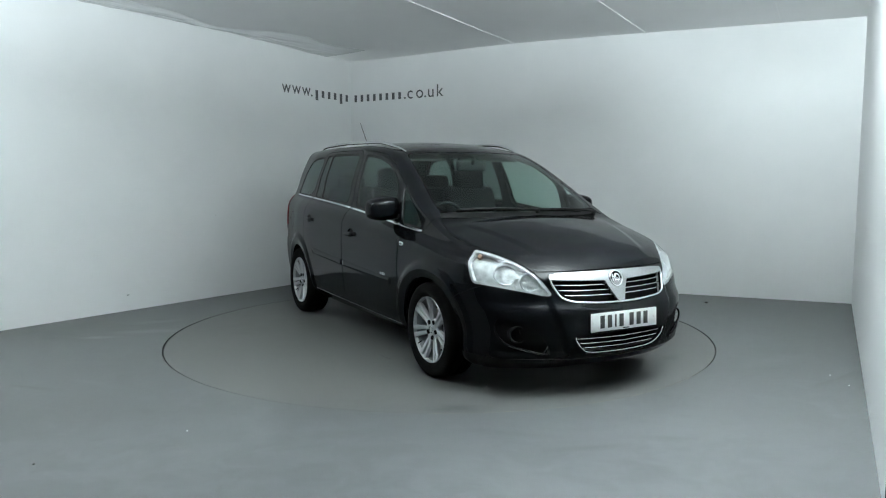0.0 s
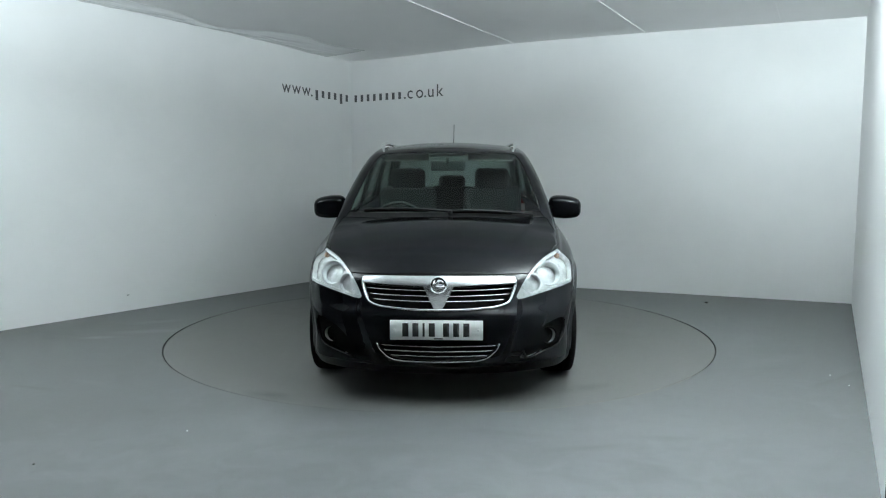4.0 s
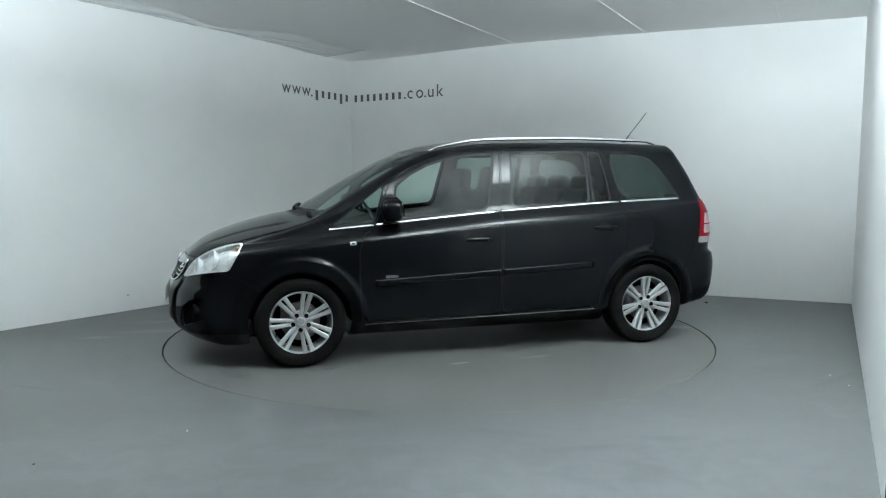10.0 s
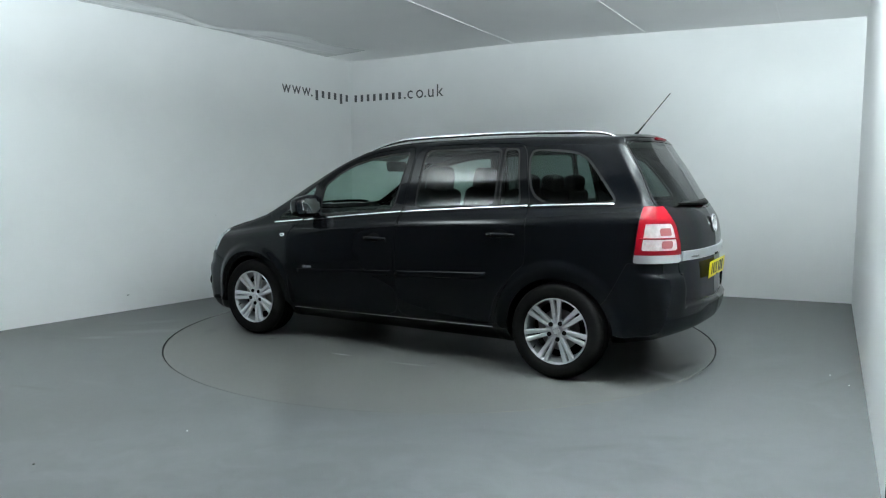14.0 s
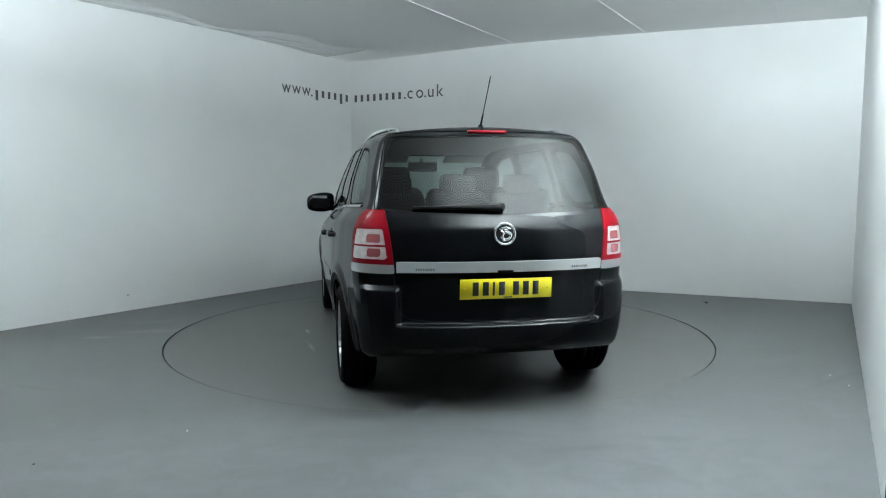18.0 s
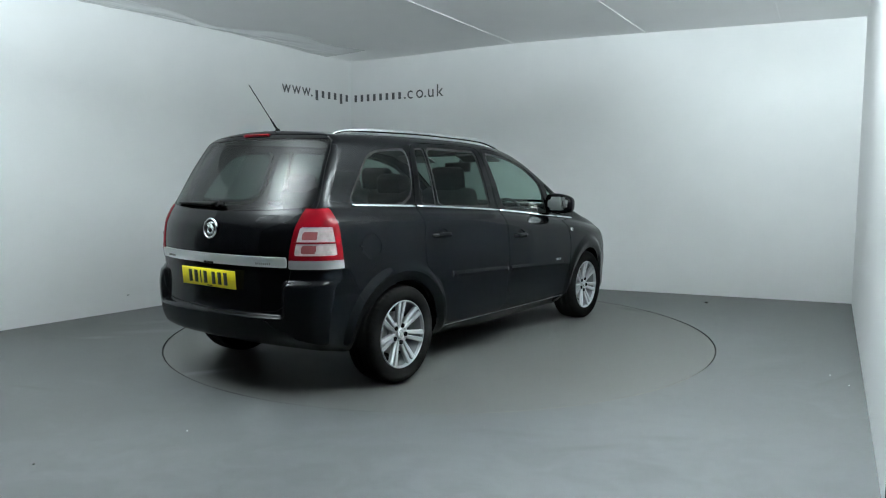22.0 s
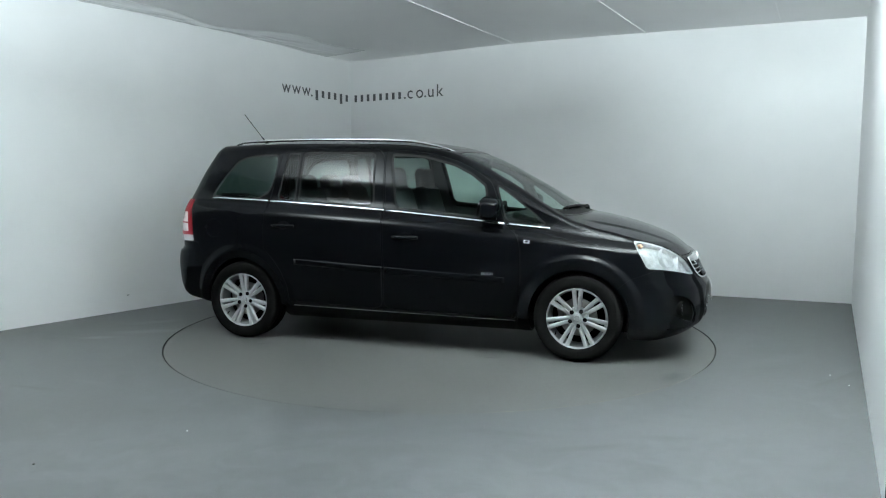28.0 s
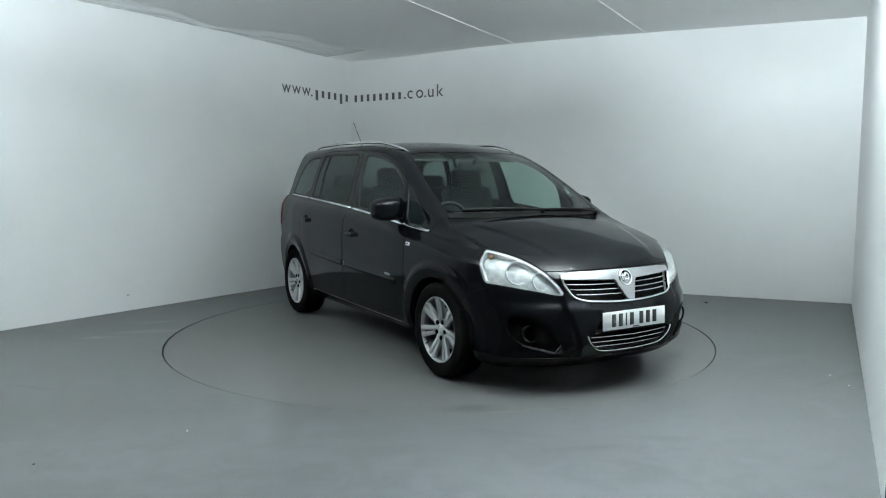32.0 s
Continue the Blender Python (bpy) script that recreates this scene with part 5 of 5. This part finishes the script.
lining = cut(lining, 0.5 - np.abs(lining[0][:, 1]))[0]
skin_part("pillar_lining", lining, PILLAR_CLOTH, CAR, "dark grey lining of the pillars", -0.030, 0.0)
cards = cut(cards, 0.5 - np.abs(cards[0][:, 1]))[0]
cards = cut(cards, np.where(cards[0][:, 0] < -0.92, 0.80 - cards[0][:, 2], -1.0))[0]
skin_part("door_card", cards, DASH, CAR, "dark grey inner door trim", -0.030, 0.0)
part("load_floor", pad(0.95, 1.10, 0.10, pose(-1.50, 0, 0.72), 0.03), DASH, CAR, "dark carpeted load floor")


# ---- the turntable's marks ----
for x, y, a, rx, ry, seed, mat, name, label in (
        (1.10, 1.00, 10, 0.10, 0.018, 8, STAIN, "tyre_mark", "dark rubber smear on the deck"), (-1.20, -0.90, 5, 0.09, 0.016, 9, STAIN, "tyre_mark", "dark rubber smear on the deck"),
        (-0.50, 1.00, 12, 0.06, 0.012, 11, STAIN, "tyre_mark", "dark rubber smear on the deck"), (0.62, -0.80, 8, 0.08, 0.014, 12, STAIN, "tyre_mark", "dark rubber smear on the deck")):
    mark = part(name, blob(rx, ry, seed), mat, TURNTABLE, label)
    mark.matrix_basis = pose(x, y, 0.0002, 0, 0, a)

# ---- specks and marks on the floor ----
SPECK_PALE = material("white_chip", (0.75, 0.76, 0.76), 0.5)
WALL_MARK = material("faint_grey_mark", (0.42, 0.43, 0.43), 0.7)
SPECK_DARK = material("dark_grit", (0.03, 0.028, 0.025), 0.8)
for x, y, r, mat, label in ((-1.31, -2.51, 0.005, SPECK_PALE, "tiny white paper chip on the floor"), (2.60, -1.46, 0.0055, SPECK_PALE, "tiny white paper chip on the floor"), (2.59, -1.70, 0.0055, SPECK_PALE, "tiny white paper chip on the floor"),
                            (-1.86, -2.95, 0.006, SPECK_DARK, "speck of dark grit on the floor"), (2.80, 1.34, 0.018, SPECK_DARK, "scrap of dark grit by the wall"), (-2.3, -0.9, 0.005, SPECK_DARK, "speck of dark grit on the floor")):
    own = bmesh.new()
    bmesh.ops.create_icosphere(own, subdivisions=2, radius=r)
    for v in own.verts:
        v.co *= 1 + 0.3 * noise.noise(v.co * 90 + Vector((x, y, 0)))
        v.co.z *= 0.45
    tagged(part("floor_chip", own, mat), label, "debris", "specks on the floor").matrix_world = pose(x, y, r * 0.40)

# ---- lettering on the walls ----
SIGN = empty("wall_lettering", None, "dark grey web address lettering running across the wall corner", "lettering")


def on_wall(start, way, s, z, out=0.003):
    p = start + way * s
    inward = Vector((way.y, -way.x, 0))
    q = p + inward * out
    return Matrix.Translation((q.x, q.y, z)) @ pose(0, 0, 0, 90, 0, math.degrees(math.atan2(way.y, way.x)))


def fitted(text, size, s0, s1, start, way, z0, z1):
    """Letters at even steps from s0 to s1 along a wall, on a gently sloping line."""
    n = len(text)
    wide = {".": 0.35, "w": 1.35, "k": 1.0}
    total = sum(wide.get(c, 1.0) for c in text)
    s = s0
    for c in text:
        step_s = (s1 - s0) * wide.get(c, 1.0) / total
        mid = s + step_s * 0.10
        letters(c, size, LETTER, SIGN, on_wall(start, way, mid, z0 + (z1 - z0) * (s - s0) / (s1 - s0)) @ Matrix.Diagonal((0.92, 1, 1, 1)), 0.0008)
        s += step_s


def word_bars(count, s0, s1, start, way, z0, z1, low=()):
    """A plain bar for each letter of the trading name."""
    for k in range(count):
        u = (k + 0.5) / count
        s = s0 + (s1 - s0) * u
        z = z0 + (z1 - z0) * u
        drop = 0.038 if k in low else 0.0
        b = part("name_bar", box((s1 - s0) / count * 0.40, 0.088 + drop, 0.002, pose(0, 0.046 - drop / 2, 0.001)), LETTER, SIGN)
        b.matrix_basis = on_wall(start, way, s, z)


LEFT_WAY = -LEFT_DIR
fitted("www.", 0.215, -1.222, -0.690, CORNER, LEFT_WAY, 2.330, 2.318)
word_bars(6, -0.685, -0.03, CORNER, LEFT_WAY, 2.318, 2.304, (0, 4))
word_bars(8, 0.03, 0.765, CORNER, BACK_DIR, 2.303, 2.319)
fitted(".co.uk", 0.220, 0.775, 1.350, CORNER, BACK_DIR, 2.320, 2.336)

# ---- plastic sheeting along the ceiling's edge ----
def build_sheet():
    own = bmesh.new()
    nu, nv = 90, 26
    rows = []
    for i in range(nu + 1):
        s = 0.45 + 3.9 * i / nu
        p = CORNER + LEFT_DIR * s
        row = []
        for j in range(nv + 1):
            o = (0.42 + 0.22 * math.sin(s * 1.9) + 0.1 * math.sin(s * 5.0)) * j / nv
            q = p + Vector((0.8121, -0.5835, 0)) * o
            env = math.sin(math.pi * min(1, i / nu)) ** 0.5
            fold = noise.noise(Vector((s * 2.1, o * 9.0 + s * 1.5, 0.3))) + 0.5 * noise.noise(Vector((s * 6.0, o * 22.0, 4.0)))
            sag = 0.005 + 0.020 * env * math.sin(math.pi * j / nv) + 0.022 * fold * env * (1 - j / nv)
            row.append(own.verts.new((q.x, q.y, min(ceiling_height(q.x, q.y) - 0.004, ceiling_height(q.x, q.y) - max(0.004, sag)))))
        rows.append(row)
    for a, b in zip(rows, rows[1:]):
        for k in range(nv):
            own.faces.new((a[k], a[k + 1], b[k + 1], b[k])).smooth = True
    return tagged(part("plastic_sheet", own, SHEET), "crumpled white plastic sheeting stretched under the ceiling", "sheet")


build_sheet()

# small marks on the walls
for s, z, r in ((3.27, 0.155, 0.012), (2.2, 0.9, 0.004)):
    p = CORNER + LEFT_DIR * s
    m = part("wall_mark", blob(r, r * 0.6, int(s * 10)), WALL_MARK)
    tagged(m, "small dark scuff on the white wall", "mark").matrix_world = on_wall(CORNER, LEFT_WAY, -s, z, 0.001)


# ---- the lamps' housings ----
def ceiling_light(x, y, z, watts, turn):
    lamp = empty("ceiling_light", pose(x, y, 0, 0, 0, turn), "white flood lamp hung under the ceiling", "lamp", "flood lamps")
    tray = box(0.02, 0.20, 0.012, pose(0, 0, -0.045), 0.003)
    for side in (1, -1):
        box(0.55, 0.010, 0.050, pose(0, side * 0.10, -0.022), 0.003, bm=tray)
        box(0.010, 0.20, 0.050, pose(side * 0.275, 0, -0.022), 0.003, bm=tray)
    bmesh.ops.transform(tray, matrix=pose(0, 0, z) @ pose(0, 0, 0, -TILT), verts=tray.verts)
    part("housing", tray, HOUSING, lamp)
    # baffle added out of view to cut direct light on the walls
    part("flap", box(0.60, 0.006, 0.070, pose(0, 0.13, z - 0.016), 0.002), HOUSING, lamp, "added unseen flap keeping the lamp's light off the walls")
    for u in (-0.282, 0.282):
        part("hanger", sweep([(u, 0.0, z - 0.03), (u, 0.0, CEIL)], 0.005, 6, 1, (1, 0, 0)), HOUSING, lamp)
    return lamp


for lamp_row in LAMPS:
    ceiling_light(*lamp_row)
# unseen housing made for the added fill lamp
aimed = empty("ceiling_light", SPOT, "unseen fill lamp added to brighten the far ceiling", "lamp", "flood lamps")
shell = bmesh.new()
for w, h, d, u, v in ((0.30, 0.012, 0.10, 0, 0.095), (0.30, 0.012, 0.10, 0, -0.095), (0.012, 0.20, 0.10, 0.145, 0), (0.012, 0.20, 0.10, -0.145, 0)):
    box(w, h, d, pose(u, v, 0.035), 0.003, bm=shell)
box(0.30, 0.20, 0.012, pose(0, 0, 0.09), 0.003, bm=shell)
part("housing", shell, HOUSING, aimed)
drop = SPOT.inverted() @ Vector((SPOT.translation.x, SPOT.translation.y, CEIL))
part("hanger", sweep([Vector((0, 0.1, 0.06)), drop], 0.006, 6, 1, (1, 0, 0)), HOUSING, aimed)


def motions():
    """The turntable and the car on it turn together."""
    turn = [(0.0, -60.95), (0.8, -60.95), (1.0, -61.5), (1.25, -62.5), (1.5, -63.95), (1.75, -65.8), (2.0, -68.15), (2.25, -70.95), (2.5, -73.9), (3.0, -79.9)]
    lag = {20.0: -0.25, 21.0: -0.25, 22.0: -0.1}
    turn += [(t, -80.1 - 11.885 * (t - 3.0) + lag.get(float(t), 0.0)) for t in np.arange(4.0, 31.01, 1.0)]
    turn += [(31.25, -415.0), (31.5, -416.75), (31.75, -418.0), (32.0, -418.7)]
    rows = [(t, pose(0, 0, 0, 0, 0, a - 0.4)) for t, a in turn]
    walk(TURNTABLE, rows)
    walk(CAR, [(t, m @ pose(-0.0886, 0.0804, 0)) for t, m in rows])


motions()
